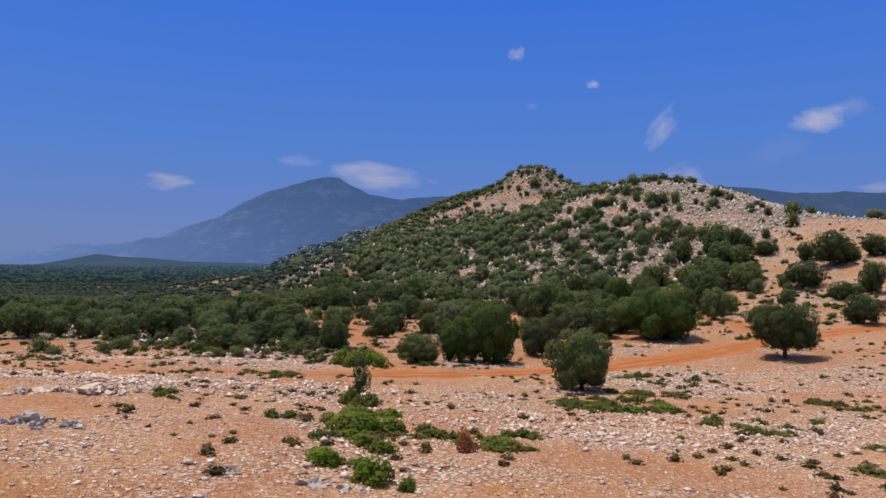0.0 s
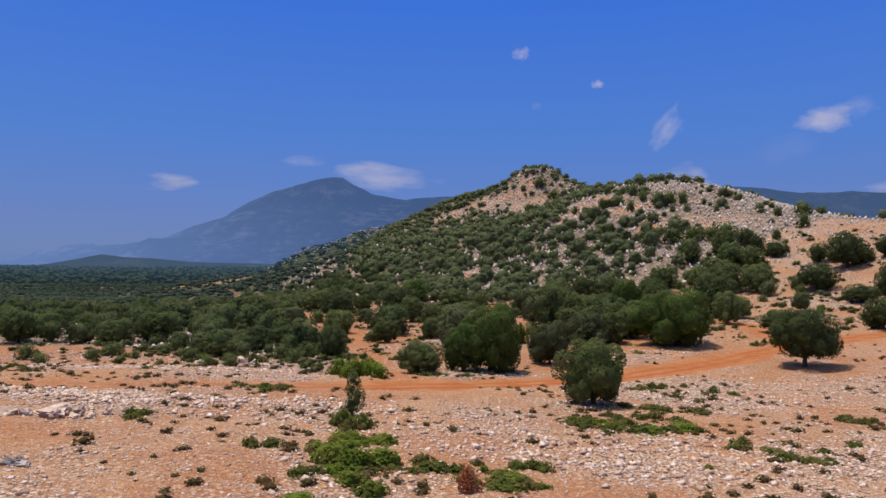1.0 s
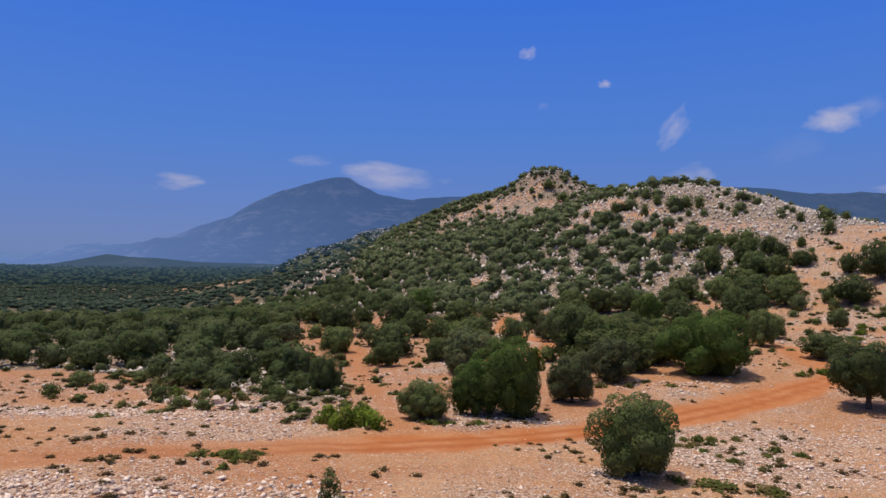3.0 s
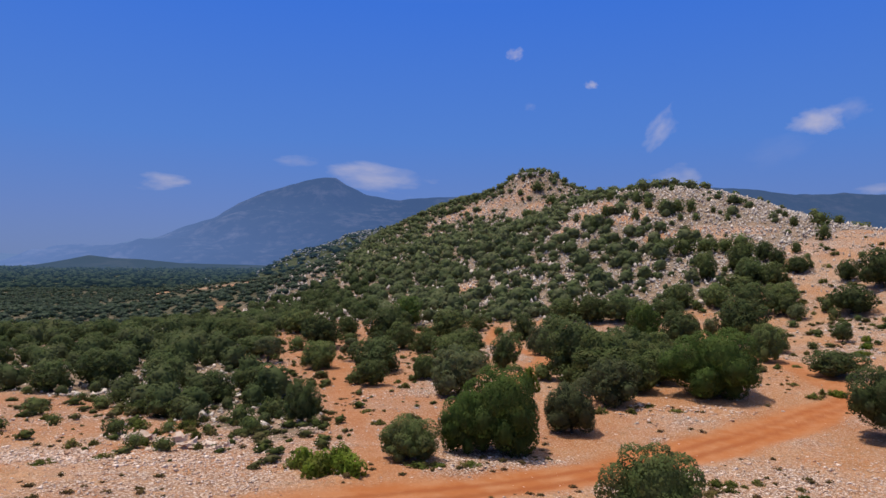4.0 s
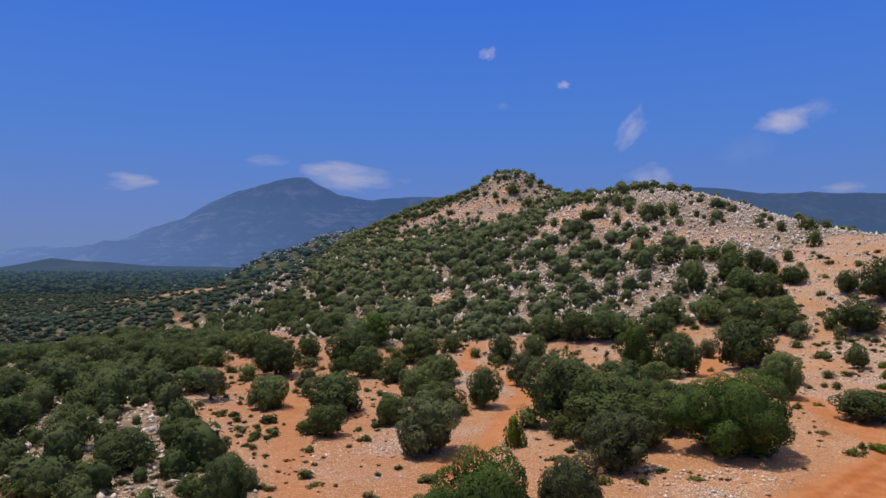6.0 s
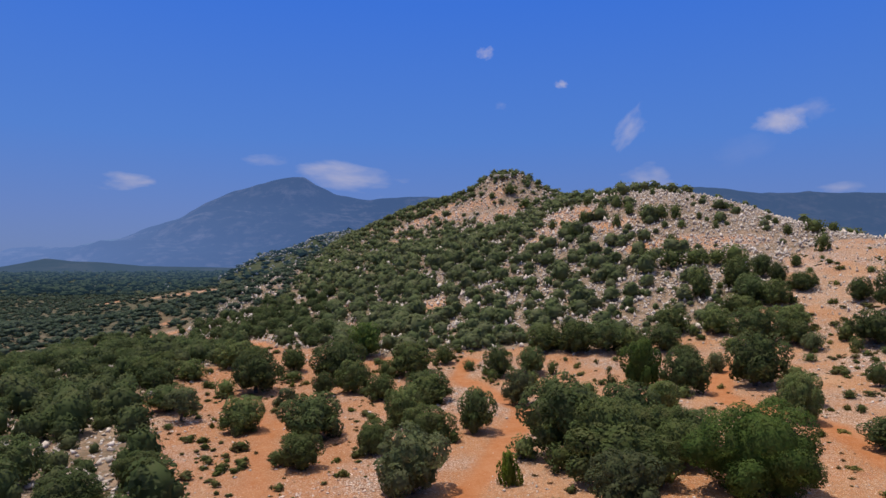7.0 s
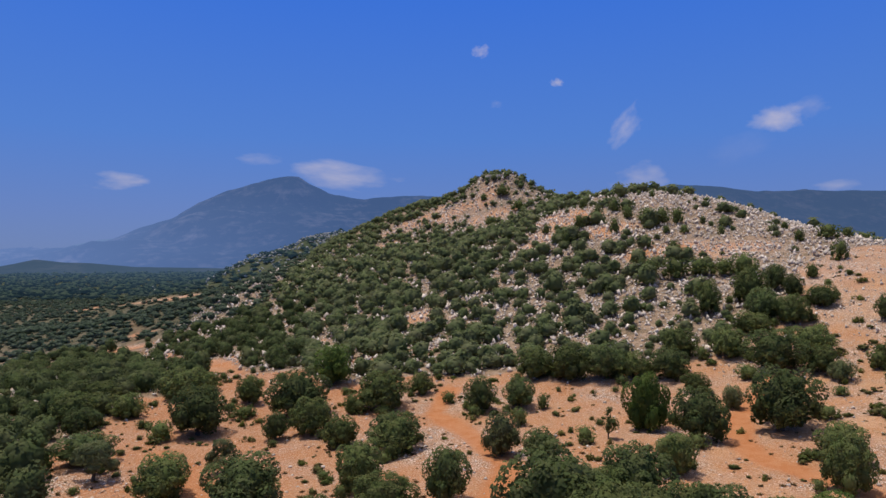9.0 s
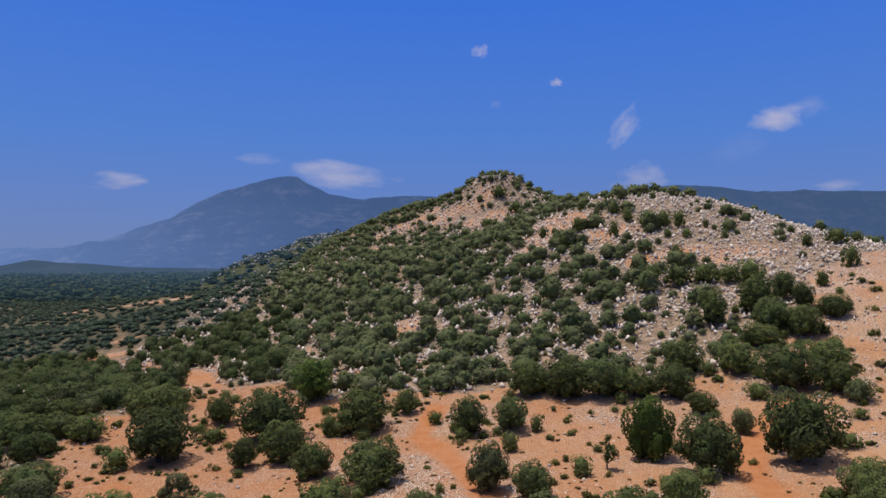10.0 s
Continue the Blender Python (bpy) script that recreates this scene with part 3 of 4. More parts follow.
def foliage(rng, lobes, count, leaf, core=(7, 10), shrink=0.86, cores=99):
    """Leaf clumps over the outside of overlapping lobes, round a shaded inside. Lobes: rows of centre and radii."""
    lobes = np.asarray(lobes, float)
    area = (lobes[:, 3:6].mean(1)) ** 2
    pick = rng.choice(len(lobes), count * 2, p=area / area.sum())
    way = rng.normal(size=(count * 2, 3))
    way /= np.linalg.norm(way, axis=1, keepdims=True)
    depth = 1 - 0.16 * rng.random((count * 2, 1)) ** 2 + 0.15 * rng.random((count * 2, 1)) ** 3
    at = lobes[pick, :3] + way * lobes[pick, 3:6] * depth
    hid = np.zeros(len(at), bool)
    for row in lobes:
        hid |= (((at - row[:3]) / row[3:6]) ** 2).sum(1) < 0.72
    keep = np.flatnonzero(~hid & (at[:, 2] > 0.03))[:count]
    at, way = at[keep], way[keep]
    normal = way + 0.45 * rng.normal(size=way.shape) + (0, 0, 0.3)
    normal /= np.linalg.norm(normal, axis=1, keepdims=True)
    side = np.cross(normal, rng.normal(size=way.shape))
    side /= np.linalg.norm(side, axis=1, keepdims=True)
    other = np.cross(normal, side)
    size = leaf * (0.6 + 0.8 * rng.random((len(at), 1)))
    long, wide = side * size, other * size * (0.45 + 0.3 * rng.random((len(at), 1)))
    corners = np.stack([at - long, at - wide - normal * size * 0.18, at + long * 0.9, at + wide - normal * size * 0.18], 1)
    verts, faces = [corners.reshape(-1, 3)], [np.arange(len(at) * 4).reshape(-1, 4)]
    soft = way + 0.17 * (normal - way) + 0.05 * rng.normal(size=way.shape)
    normals = [np.repeat(soft, 4, 0)]
    total = len(at) * 4
    v0, f0 = ball(*core)
    for k, row in enumerate(lobes[:cores]):
        v = v0 * (1 + 0.22 * (rng.random((len(v0), 1)) - 0.5)) * row[3:6] * (shrink if k == 0 else 0.76 * shrink) + row[:3]
        v[:, 2] = np.maximum(v[:, 2], 0.02)
        verts.append(v), faces.append(f0 + total), normals.append(v0)
        total += len(v)
    normals = np.concatenate(normals)
    return np.concatenate(verts), np.concatenate(faces), normals / np.linalg.norm(normals, axis=1, keepdims=True)


def tube(points, radii, sides=7):
    """A bent tapering limb."""
    points = np.asarray(points, float)
    rings = []
    for k, (p, r) in enumerate(zip(points, radii)):
        d = points[min(k + 1, len(points) - 1)] - points[max(k - 1, 0)]
        d = d / np.linalg.norm(d)
        a = np.cross(d, (0.3, 0.9, 0.1))
        a /= np.linalg.norm(a)
        b = np.cross(d, a)
        t = np.linspace(0, 2 * math.pi, sides + 1)[:-1, None]
        rings.append(p + r * (np.cos(t) * a + np.sin(t) * b))
    v = np.concatenate(rings)
    i = np.arange(len(v)).reshape(len(points), sides)
    j = np.roll(i, -1, 1)
    return v, np.stack([i[:-1], i[1:], j[1:], j[:-1]], -1).reshape(-1, 4)


def joined(pieces):
    verts, faces, total = [], [], 0
    for v, f in pieces:
        verts.append(v), faces.append(f + total)
        total += len(v)
    return np.concatenate(verts), np.concatenate(faces)


def woody(rng, lobes, stem, height):
    """A trunk that forks into limbs reaching into the lobes."""
    fork = np.array([rng.normal() * 0.08 * height, rng.normal() * 0.08 * height, height])
    pieces = [tube([(0, 0, -0.5), (0, 0, 0.1), fork * (0.4, 0.4, 0.55), fork], [stem * 1.5, stem * 1.25, stem, stem * 0.85], 8 if stem > 0.1 else 4)]
    for row in lobes[:: max(1, len(lobes) // 6)]:
        end = row[:3]
        half = (fork + end) / 2 + rng.normal(size=3) * 0.12 * height
        pieces.append(tube([fork * (1, 1, 0.92), half, end], [stem * 0.62, stem * 0.4, stem * 0.12], 6 if stem > 0.1 else 3))
    return joined(pieces)


def lobes_for(rng, kind, wide, high):
    """The lobes of a crown of that width and height."""
    r, rows = wide / 2, []
    if kind in ("oak", "dark", "carob", "standing"):
        low = {"oak": 0.03, "dark": 0.07, "carob": 0.02, "standing": 0.13}[kind] * high
        mid, tall = low + (high - low) * 0.46, (high - low) * 0.47
        rows.append((0.06 * r, 0, mid, r * 0.72, r * 0.66, tall * 0.86))
        n = 34
        for k in range(n):
            a, up = 2.4 * k + rng.normal() * 0.3, -0.72 + 1.66 * (k + 0.5) / n
            flat = math.sqrt(max(0.0, 1 - up * up)) * rng.uniform(0.60, 0.96) * (1 + 0.10 * min(up, 0))
            s = r * rng.uniform(0.15, 0.36)
            z = max(mid + up * tall * (0.78 if up > 0 else 0.98), s * 0.55 + low * 0.6)
            rows.append((r * flat * math.cos(a), r * flat * math.sin(a), z, s, s, s * min(1.0, 1.15 * high / wide)))
    elif kind == "olive":
        low = 0.30 * high
        for k in range(18):
            a, tier = 2.4 * k + rng.normal() * 0.4, (k % 3) / 2
            out = r * (0.60 - 0.4 * tier) * (0.8 + 0.4 * rng.random())
            s = r * (0.22 + 0.16 * rng.random())
            rows.append((out * math.cos(a), out * math.sin(a), low + (high - low) * (0.25 + 0.5 * tier), s, s, s * 0.75))
    elif kind == "slim":
        for k in range(7):
            z = high * (0.38 + 0.52 * k / 6)
            s = r * (0.42 + 0.3 * rng.random()) * (1.1 - 0.4 * k / 6)
            rows.append((rng.normal() * r * 0.3, rng.normal() * r * 0.3, z, s, s, s * 1.1))
    else:
        for k in range(15):
            a = 2.4 * k + rng.normal() * 0.5
            out = r * 0.82 * math.sqrt(k / 14) * rng.uniform(0.6, 1.1)
            s = r * rng.uniform(0.13, 0.30)
            tall = high * rng.uniform(0.28, 0.5) * (1.15 - 0.6 * k / 14)
            rows.append((out * math.cos(a), out * math.sin(a) * 0.8, tall * 0.7, s, s, tall))
    rows = np.array(rows)
    reach = (np.hypot(rows[:, 0], rows[:, 1]) + rows[:, 3]).max()
    top = (rows[:, 2] + rows[:, 5]).max()
    rows[:, [0, 1, 3, 4]] *= 1.11 * r / reach
    rows[:, [2, 5]] *= high / top
    return rows


KINDS = {  # crown width and height as built, leaf clumps, their length, stem, trunk height, label
    "oak": (5.5, 4.6, 4600, 0.13, 0.17, 1.0, "rounded green evergreen oak on red earth", "tree"),
    "dark": (6.0, 5.2, 5000, 0.135, 0.20, 1.3, "dense dark-green evergreen oak on red earth", "tree"),
    "carob": (7.0, 5.6, 6000, 0.14, 0.22, 1.0, "broad bright-green carob tree with a full crown", "tree"),
    "olive": (5.2, 4.6, 3600, 0.13, 0.16, 1.5, "grey-green olive tree with a loose crown", "tree"),
    "great": (11.5, 8.0, 9000, 0.17, 0.35, 1.4, "very large broad green oak beside the track", "tree"),
    "standing": (6.6, 6.3, 5600, 0.135, 0.20, 1.6, "dark-green evergreen oak on a clear trunk beside the track", "tree"),
    "olive_bush": (5.2, 4.4, 4600, 0.12, 0.14, 1.0, "grey-green bushy olive with foliage down to the ground", "tree"),
    "slim": (1.6, 3.2, 900, 0.07, 0.05, 1.4, "slender young tree with a thin stem", "tree"),
    "herb": (1.6, 0.6, 250, 0.085, 0.02, 0.25, "low green cushion shrub among the stones", "shrub"),
    "bright": (1.5, 0.9, 700, 0.075, 0.02, 0.3, "low bright-green leafy bush", "shrub"),
    "dry": (1.0, 1.0, 900, 0.045, 0.03, 0.5, "withered rust-red bush on stony earth", "shrub"),
    "bush": (3.2, 2.3, 520, 0.13, 0.07, 0.5, "small green scrub oak bush", "bush"),
}
built = {}


def plant(kind, form, x, y, wide, high, label="", group=""):
    """Set a plant of a kind; the first of each form is built, the others are copies."""
    w, h, count, leaf, stem, fork, words, category = KINDS[kind]
    place = Matrix.LocRotScale((x, y, land_at(x, y) - 0.05), Euler((0.07 * math.sin(4.3 * y), 0.07 * math.sin(2.9 * x), (x * 7.13 + y * 3.7) % 6.28)), (wide / w * (1 + 0.13 * math.sin(5.1 * x)), wide / w * (1 - 0.13 * math.sin(3.7 * y)), high / h))
    nearby = category == "tree" and y < 62 or kind == "great"
    far = y > 105
    count, leaf = (int(count * 2.7), leaf * 0.62) if nearby else (int(count * 0.7), leaf * 1.06) if far else (count, leaf)
    form = form + (10 if nearby else 20 if far else 0)
    if (kind, form) not in built:
        rng = np.random.default_rng(1000 + 17 * form + 101 * list(KINDS).index(kind))
        shape = {"great": "carob", "bush": "oak", "olive_bush": "oak"}.get(kind, kind)
        lobes = lobes_for(rng, shape, w, h)
        root = new({"tree": "tree", "shrub": "shrub", "bush": "bush"}[category])
        part("trunk" if category == "tree" else "stem", mesh_of("trunk", *woody(rng, lobes, stem, fork), BARK, True), root)
        mat = LEAVES[{"great": "carob", "slim": "oak", "bush": "oak", "olive_bush": "olive", "standing": "dark"}.get(kind, kind)]
        part("crown" if category == "tree" else "foliage", leafy_mesh("crown", foliage(rng, lobes, count, leaf, (6, 8) if category == "tree" else (4, 6), 0.72 if kind == "olive" else 0.6 if kind == "slim" else 0.5 if kind == "dry" else 0.9, 4 if kind in ("olive", "dry") else 18 if nearby else 12 if category == "tree" else 6), mat), root)
        root.matrix_basis = place
        built[kind, form] = root
        ob = root
    else:
        ob = copy_thing(built[kind, form], place @ Matrix.Diagonal((*[1 / s for s in built[kind, form].scale], 1)))
    return tagged(ob, label or words, category, group)


OAKS = [(-30.7, 142, 7.6, 5.4), (-19.4, 136.5, 4.6, 4.1), (-7.5, 120.2, 5.6, 5), (1.3, 131.7, 7.9, 5.8), (7.4, 137.3, 3.8, 3.8), (-2.8, 113.9, 5.2, 3.8), (-35.2, 129.7, 5.1, 3.7), (-29, 147.4, 4, 3.5), (26.2, 141.8, 6.4, 5.4), (31, 137.8, 7, 6.2), (47.1, 127.3, 3.7, 3.1),
        (31.7, 97.5, 3.8, 3.4), (47.3, 94.9, 4.3, 4), (69.5, 134.8, 7, 4.6), (66, 127.1, 4.6, 4.1), (58.4, 139.7, 6.8, 5.3), (66, 147.4, 7.2, 4.2), (74.3, 147.8, 5.9, 5.4), (73, 160.7, 7, 7.5), (63.9, 159.3, 5.6, 7.2)]
MORE_OAKS = [(51.3, 143.2, 7.6, 5.5), (41.2, 136.8, 5.1, 4.5), (-40.4, 125.5, 6, 4.4), (-43, 139.2, 5.2, 3.8), (-8.8, 82, 4.8, 3.2), (-2.1, 87.1, 3.6, 3.2), (-18.5, 98.4, 5.7, 4.2), (0.8, 97.6, 5.5, 4.6), (3.4, 89.7, 5.4, 3.9), (18.9, 74.4, 7.7, 5.1), (31, 94.8, 3.6, 3.9),
             (43, 87.8, 4.2, 5.2), (-22.7, 78.8, 4.7, 2.9), (3.8, 110.3, 5.8, 4.2), (-2.4, 85.3, 3, 3), (26.8, 81.3, 4.4, 4.3), (10.5, 32.3, 5.3, 4.7), (-2.4, 45.9, 4.4, 3)]
DARK_OAKS = [(-22.3, 120.9, 8.9, 6.6), (-10.6, 128.9, 8.7, 7.2), (-11.7, 118.3, 3.4, 3.7), (3.8, 112.2, 6.7, 4.5), (-31.1, 109, 7.6, 3.6), (15.7, 126.5, 5, 5.2), (21.2, 127.7, 5.1, 4.7), (19.6, 103, 4.5, 3.7), (36.5, 137.1, 6.8, 5.8), (38.4, 105.7, 6.3, 6.3), (48.4, 107.2, 9, 7.6),
             (61, 130.6, 8.9, 6.6), (71.4, 152.4, 7.1, 6), (79.9, 164, 5.2, 5.5), (80.7, 158.6, 4, 4.9), (82.2, 151.8, 4.7, 3.7), (46.2, 134.8, 7, 4.9), (8.7, 92.3, 4.8, 5.2), (-9.5, 93.5, 8, 5.1), (16.4, 80.4, 8, 7.9)]
MORE_DARK = [(24.3, 86.8, 7.4, 5.8), (28.5, 81.4, 5.7, 4), (-22.4, 79.3, 3.9, 3.1), (-12.4, 58.6, 3.3, 4), (-24.9, 71, 5.7, 3.5), (-33.2, 79.2, 4.6, 4.6), (75.3, 120.9, 8.4, 5.7), (61.1, 100.4, 3.2, 3.3), (46.4, 77.2, 7.1, 3.1), (-46, 77.4, 5.1, 3.8), (-42.8, 82.8, 6.2, 4.7),
             (58.7, 75.2, 5.8, 4.1), (87.8, 131.3, 8.8, 8.3), (78.4, 103.8, 5.3, 6.4), (73.3, 103.1, 5.7, 3.5), (86.2, 139.9, 4.8, 4.8), (96.4, 130.5, 5, 5), (83, 153, 5.8, 3.8)]
RIDGE_TREES = [(51.4, 224.8, 3.5, 4.5), (49.6, 244, 3.2, 3.5), (67.5, 265.9, 4.3, 3.9), (66.3, 244, 4.2, 4.6), (58.7, 237.3, 4.4, 5.2), (72.6, 245.5, 3.9, 5.2), (66.2, 225.5, 3.8, 5.2), (74.1, 236.2, 4.4, 4.7), (76.9, 228.6, 5.2, 5.2), (80.3, 224.4, 5.4, 5.2), (84.4, 223.1, 4.7, 5.2),
               (90, 258.7, 2.6, 2.6), (87.6, 265.2, 2.3, 2.3), (78.2, 216.3, 3, 2.7), (82.5, 213.8, 3, 2.7), (90.9, 209.6, 2.9, 2.9), (74.2, 200.8, 3.9, 3.9), (91.1, 221, 2.5, 2.5)]
SLOPE_TREES = [(102.1, 176.4, 4.5, 4.7), (90.3, 167.6, 3.1, 3.3), (114.5, 199.6, 6.9, 4.1), (104.5, 196, 3.5, 3.5), (124, 205.9, 5.1, 3.1), (112, 215, 3, 2.4), (107.9, 234.6, 2.3, 2), (48.5, 336.6, 8.7, 5.2), (53.1, 320.4, 7.2, 5.2), (39.9, 338, 3.6, 3.6), (39.7, 310.2, 5.1, 4.2),
               (80.5, 176.8, 7.1, 5.2), (77.3, 180.1, 7.2, 4.1), (72.8, 182.8, 6.1, 4.4), (67.8, 184.5, 7.5, 5), (63, 188.9, 6.4, 4.6), (148.5, 234.4, 10, 4.6), (158.4, 226.4, 12, 7)]
CAROBS = [(-8, 148.2, 8.7, 7), (34.5, 112.4, 5.8, 7.3), (4.3, 49.2, 6.3, 6.4), (1.7, 48.4, 4, 4.6)]
OLIVES = [(-27.5, 103.5, 5.4, 4.3), (-14.3, 104.8, 3.3, 3.7)]
OLIVE_BUSHES = [(11, 55.8, 4.8, 4.7), (1.8, 73, 6.3, 5.6), (17.4, 67.2, 5.5, 4.8), (15.7, 105.9, 4.9, 5.2), (48.3, 118, 2.7, 3.2), (66.6, 123.5, 3.6, 3.1)]
THICKET = [(18.3, 76.6, 7.2, 6.4), (22.3, 79.2, 5.6, 5), (21.4, 72.8, 4.8, 4.2), (25.2, 76.4, 4.8, 4.2), (20.6, 84.6, 5, 4.6)]
LONE_BUSHES = [(-18.3, 128.7, 3.9, 1.8), (24.5, 126.3, 2.4, 2.4), (14.3, 124.1, 2.2, 1.8), (20.2, 120.1, 2.4, 2.5), (55.6, 109.9, 3.4, 1.7), (25.9, 108.6, 2.8, 2.1), (11.3, 132.4, 2.4, 1.9), (-2.9, 129.8, 3.1, 3.1)]
SAPLINGS = [(-4.2, 18.1, 1.4, 2.7), (29.1, 110.3, 2.6, 4.0), (-26.8, 61.7, 3.1, 2.5)]
# oaks of the valley edge, crowding the scrub beside the clearing
rng = np.random.default_rng(19)
EDGE_OAKS = []
while len(EDGE_OAKS) < 130:
    x, y = float(rng.uniform(-140, -18)), float(rng.uniform(60, 235))
    if x > -0.74 * (y + 17) and y > 66 - 0.25 * (x + 50) and not inside(np.array([x]), np.array([y]), OPEN)[0] and bare_share(np.array([x]), np.array([y]))[0] < 0.3 and not (x > -52 and y < 100) and away(np.array([x]), np.array([y]), FIELD_PATH)[0] > 4:
        wide = float(rng.uniform(2.6, 5.6))
        if all(math.hypot(x - a, y - b) > 0.42 * (wide + c) for a, b, c, d in EDGE_OAKS):
            EDGE_OAKS.append((x, y, wide, wide * float(rng.uniform(0.62, 0.92))))
GROVES = (("oak", OAKS), ("oak", MORE_OAKS), ("dark", DARK_OAKS), ("dark", MORE_DARK), ("oak", THICKET), ("dark", EDGE_OAKS), ("bush", RIDGE_TREES), ("bush", SLOPE_TREES), ("bush", LONE_BUSHES), ("carob", CAROBS), ("olive", OLIVES), ("olive_bush", OLIVE_BUSHES), ("slim", SAPLINGS), ("standing", [(36.0, 52.5, 6.3, 5.9)]))
for kind, rows in GROVES:
    for k, (x, y, wide, high) in enumerate(rows):
        plant(kind, k % (3 if kind in ("oak", "dark") else 2), x, y, wide, high, group="oaks of the valley edge" if rows is EDGE_OAKS else "trees of the open ground")
plant("great", 0, 29.4, 70.3, 11.8, 7.2, group="trees of the open ground")
plant("bright", 0, 9.9, 74.1, 2.1, 3.0, "tall bright-green leafy bush beside a lane", "bright bushes")
set_trees = np.array([row[:3] for kind, rows in GROVES if kind != "slim" for row in rows] + [(29.6, 70.3, 11.0)])

# smaller bushes that crowd against the trees
rng = np.random.default_rng(41)
for k, (x, y, wide) in enumerate(row[:3] for row in OAKS + MORE_OAKS + DARK_OAKS + MORE_DARK if 40 < row[1] < 165 and row[2] > 3.4):
    for _ in range(2 if wide > 7 else 1):
        a = rng.uniform(0, 6.28)
        bx, by, bw = x + 0.52 * wide * math.cos(a), y + 0.52 * wide * math.sin(a), wide * rng.uniform(0.28, 0.5)
        if track_share(np.array([bx]), np.array([by]))[0] < 0.15:
            plant("bush", int(rng.integers(4)), float(bx), float(by), float(bw), float(bw * rng.uniform(0.6, 0.85)), "green scrub bush growing against a larger tree", "scrub bushes")

# low shrubs on the stony field
HERBS = [(-2.9, 8.1, 2.6), (-2.2, 9.4, 2.0), (-3.6, 9.0, 1.8), (-2.1, 5.4, 1.3), (2.1, 7.7, 1.8), (2.9, 8.4, 1.3), (-0.4, 9.4, 1.6), (0.6, 9.8, 1.2), (7.6, 23.3, 2.2), (9.2, 22.4, 1.8), (10.6, 21.0, 2.2), (12.2, 22.0, 2.0), (13.8, 24.0, 1.8),
         (24.6, 25.4, 1.8), (26, 23.6, 1.6), (15.5, 17.2, 1.6), (16.3, 15.2, 1.5), (17.2, 15.6, 1.2), (-31.5, 35.6, 2.4), (15.9, 7.3, 1.6), (11, 13.3, 0.7), (-13.3, 14.6, 0.9)]
MORE_HERBS = [(-9.6, 42.8, 1.9), (-1.6, 43.6, 2.2), (-0.4, 44.2, 1.6), (1.9, 44.8, 1.6), (-7.3, 64.4, 1.4), (20.7, 65.5, 1.5), (22.6, 63.4, 1.3), (39.3, 73.6, 1.5), (45, 83.4, 1.7), (12.4, 31.0, 1.5), (14, 30, 2.2), (16.5, 29.0, 2.0), (-12, 30.5, 2.0), (-13.6, 30, 1.7), (-10.8, 31, 1.4),
              (33, 27, 1.8), (29, 21, 1.7), (21, 20, 1.4), (19.5, 12.5, 1.3), (-25, 41, 1.8), (-22, 42.6, 1.5)]
SLOPE_BUSHES = [(72, 132, 2.2, 1.1), (78, 128, 1.8, 0.9), (70, 118, 2, 1), (66, 122, 1.6, 0.9), (82, 142, 2.2, 1.2), (88, 150, 2.4, 1.1), (58, 118, 1.8, 0.8), (63, 112, 1.6, 0.8), (76, 112, 2.2, 1), (69, 140, 2, 1), (44, 108, 1.5, 0.8), (29, 128, 1.8, 0.9), (33, 131, 1.3, 0.7), (14, 123, 1.6, 0.8), (5, 126, 1.8, 0.9), (24, 113, 1.6, 0.7), (94, 158, 2.4, 1.1), (101, 176, 2.2, 1)]
BRIGHT_BUSHES = [(-2.9, 8.3, 1.9, 0.8), (-2.0, 9.6, 1.7, 0.75), (-3.7, 9.3, 1.6, 0.8), (-2.6, 6.6, 1.1, 0.5), (9.6, 22.4, 1.6, 0.4), (11.2, 21.2, 1.8, 0.4), (13.2, 23.2, 1.6, 0.4), (-1.8, 1.4, 1.3, 0.8), (-0.8, 1.0, 0.6, 0.45), (-3.2, 2.9, 1.0, 0.5), (-7.5, 41, 2.8, 1.7), (-5.8, 41.5, 2.2, 1.4), (-8.8, 42.4, 2.0, 1.5), (-6.6, 43, 2.4, 1.6), (41, 68.4, 2.0, 0.8), (2.4, 8.2, 1.2, 0.4), (56, 88, 2.0, 0.9), (60, 93, 2.2, 0.9), (64, 99, 2.0, 1.0)]
MATS = [(10.3, 23.8, 4.4, 3.2, 36, "herb"), (19, 38.5, 3.6, 4.4, 30, "herb"), (26.8, 27.6, 1.9, 2.3, 12, "herb"), (16.3, 17.2, 2.2, 2.4, 16, "herb"), (2.3, 9.6, 1.6, 2.2, 14, "herb"), (-3.0, 11.2, 1.3, 3.2, 22, "bright"), (-4.0, 6.9, 0.3, 0.7, 3, "herb"), (-2.0, 5.7, 0.45, 0.6, 4, "bright"),
        (-3.3, 3.3, 0.3, 0.7, 3, "bright"), (-2, 2.7, 0.5, 0.5, 4, "bright"), (-0.5, 9.8, 0.7, 1.1, 6, "herb"), (-12.3, 28.7, 2, 2.2, 12, "herb"), (-35.5, 42, 1.6, 4.4, 12, "herb"), (-13.6, 15.6, 0.4, 0.8, 3, "herb"), (-6.8, 10.9, 0.4, 0.7, 3, "herb"), (2.6, 9.2, 1.1, 1.6, 6, "bright"), (10.6, 22.6, 3.2, 1.6, 10, "bright")]
rng = np.random.default_rng(93)
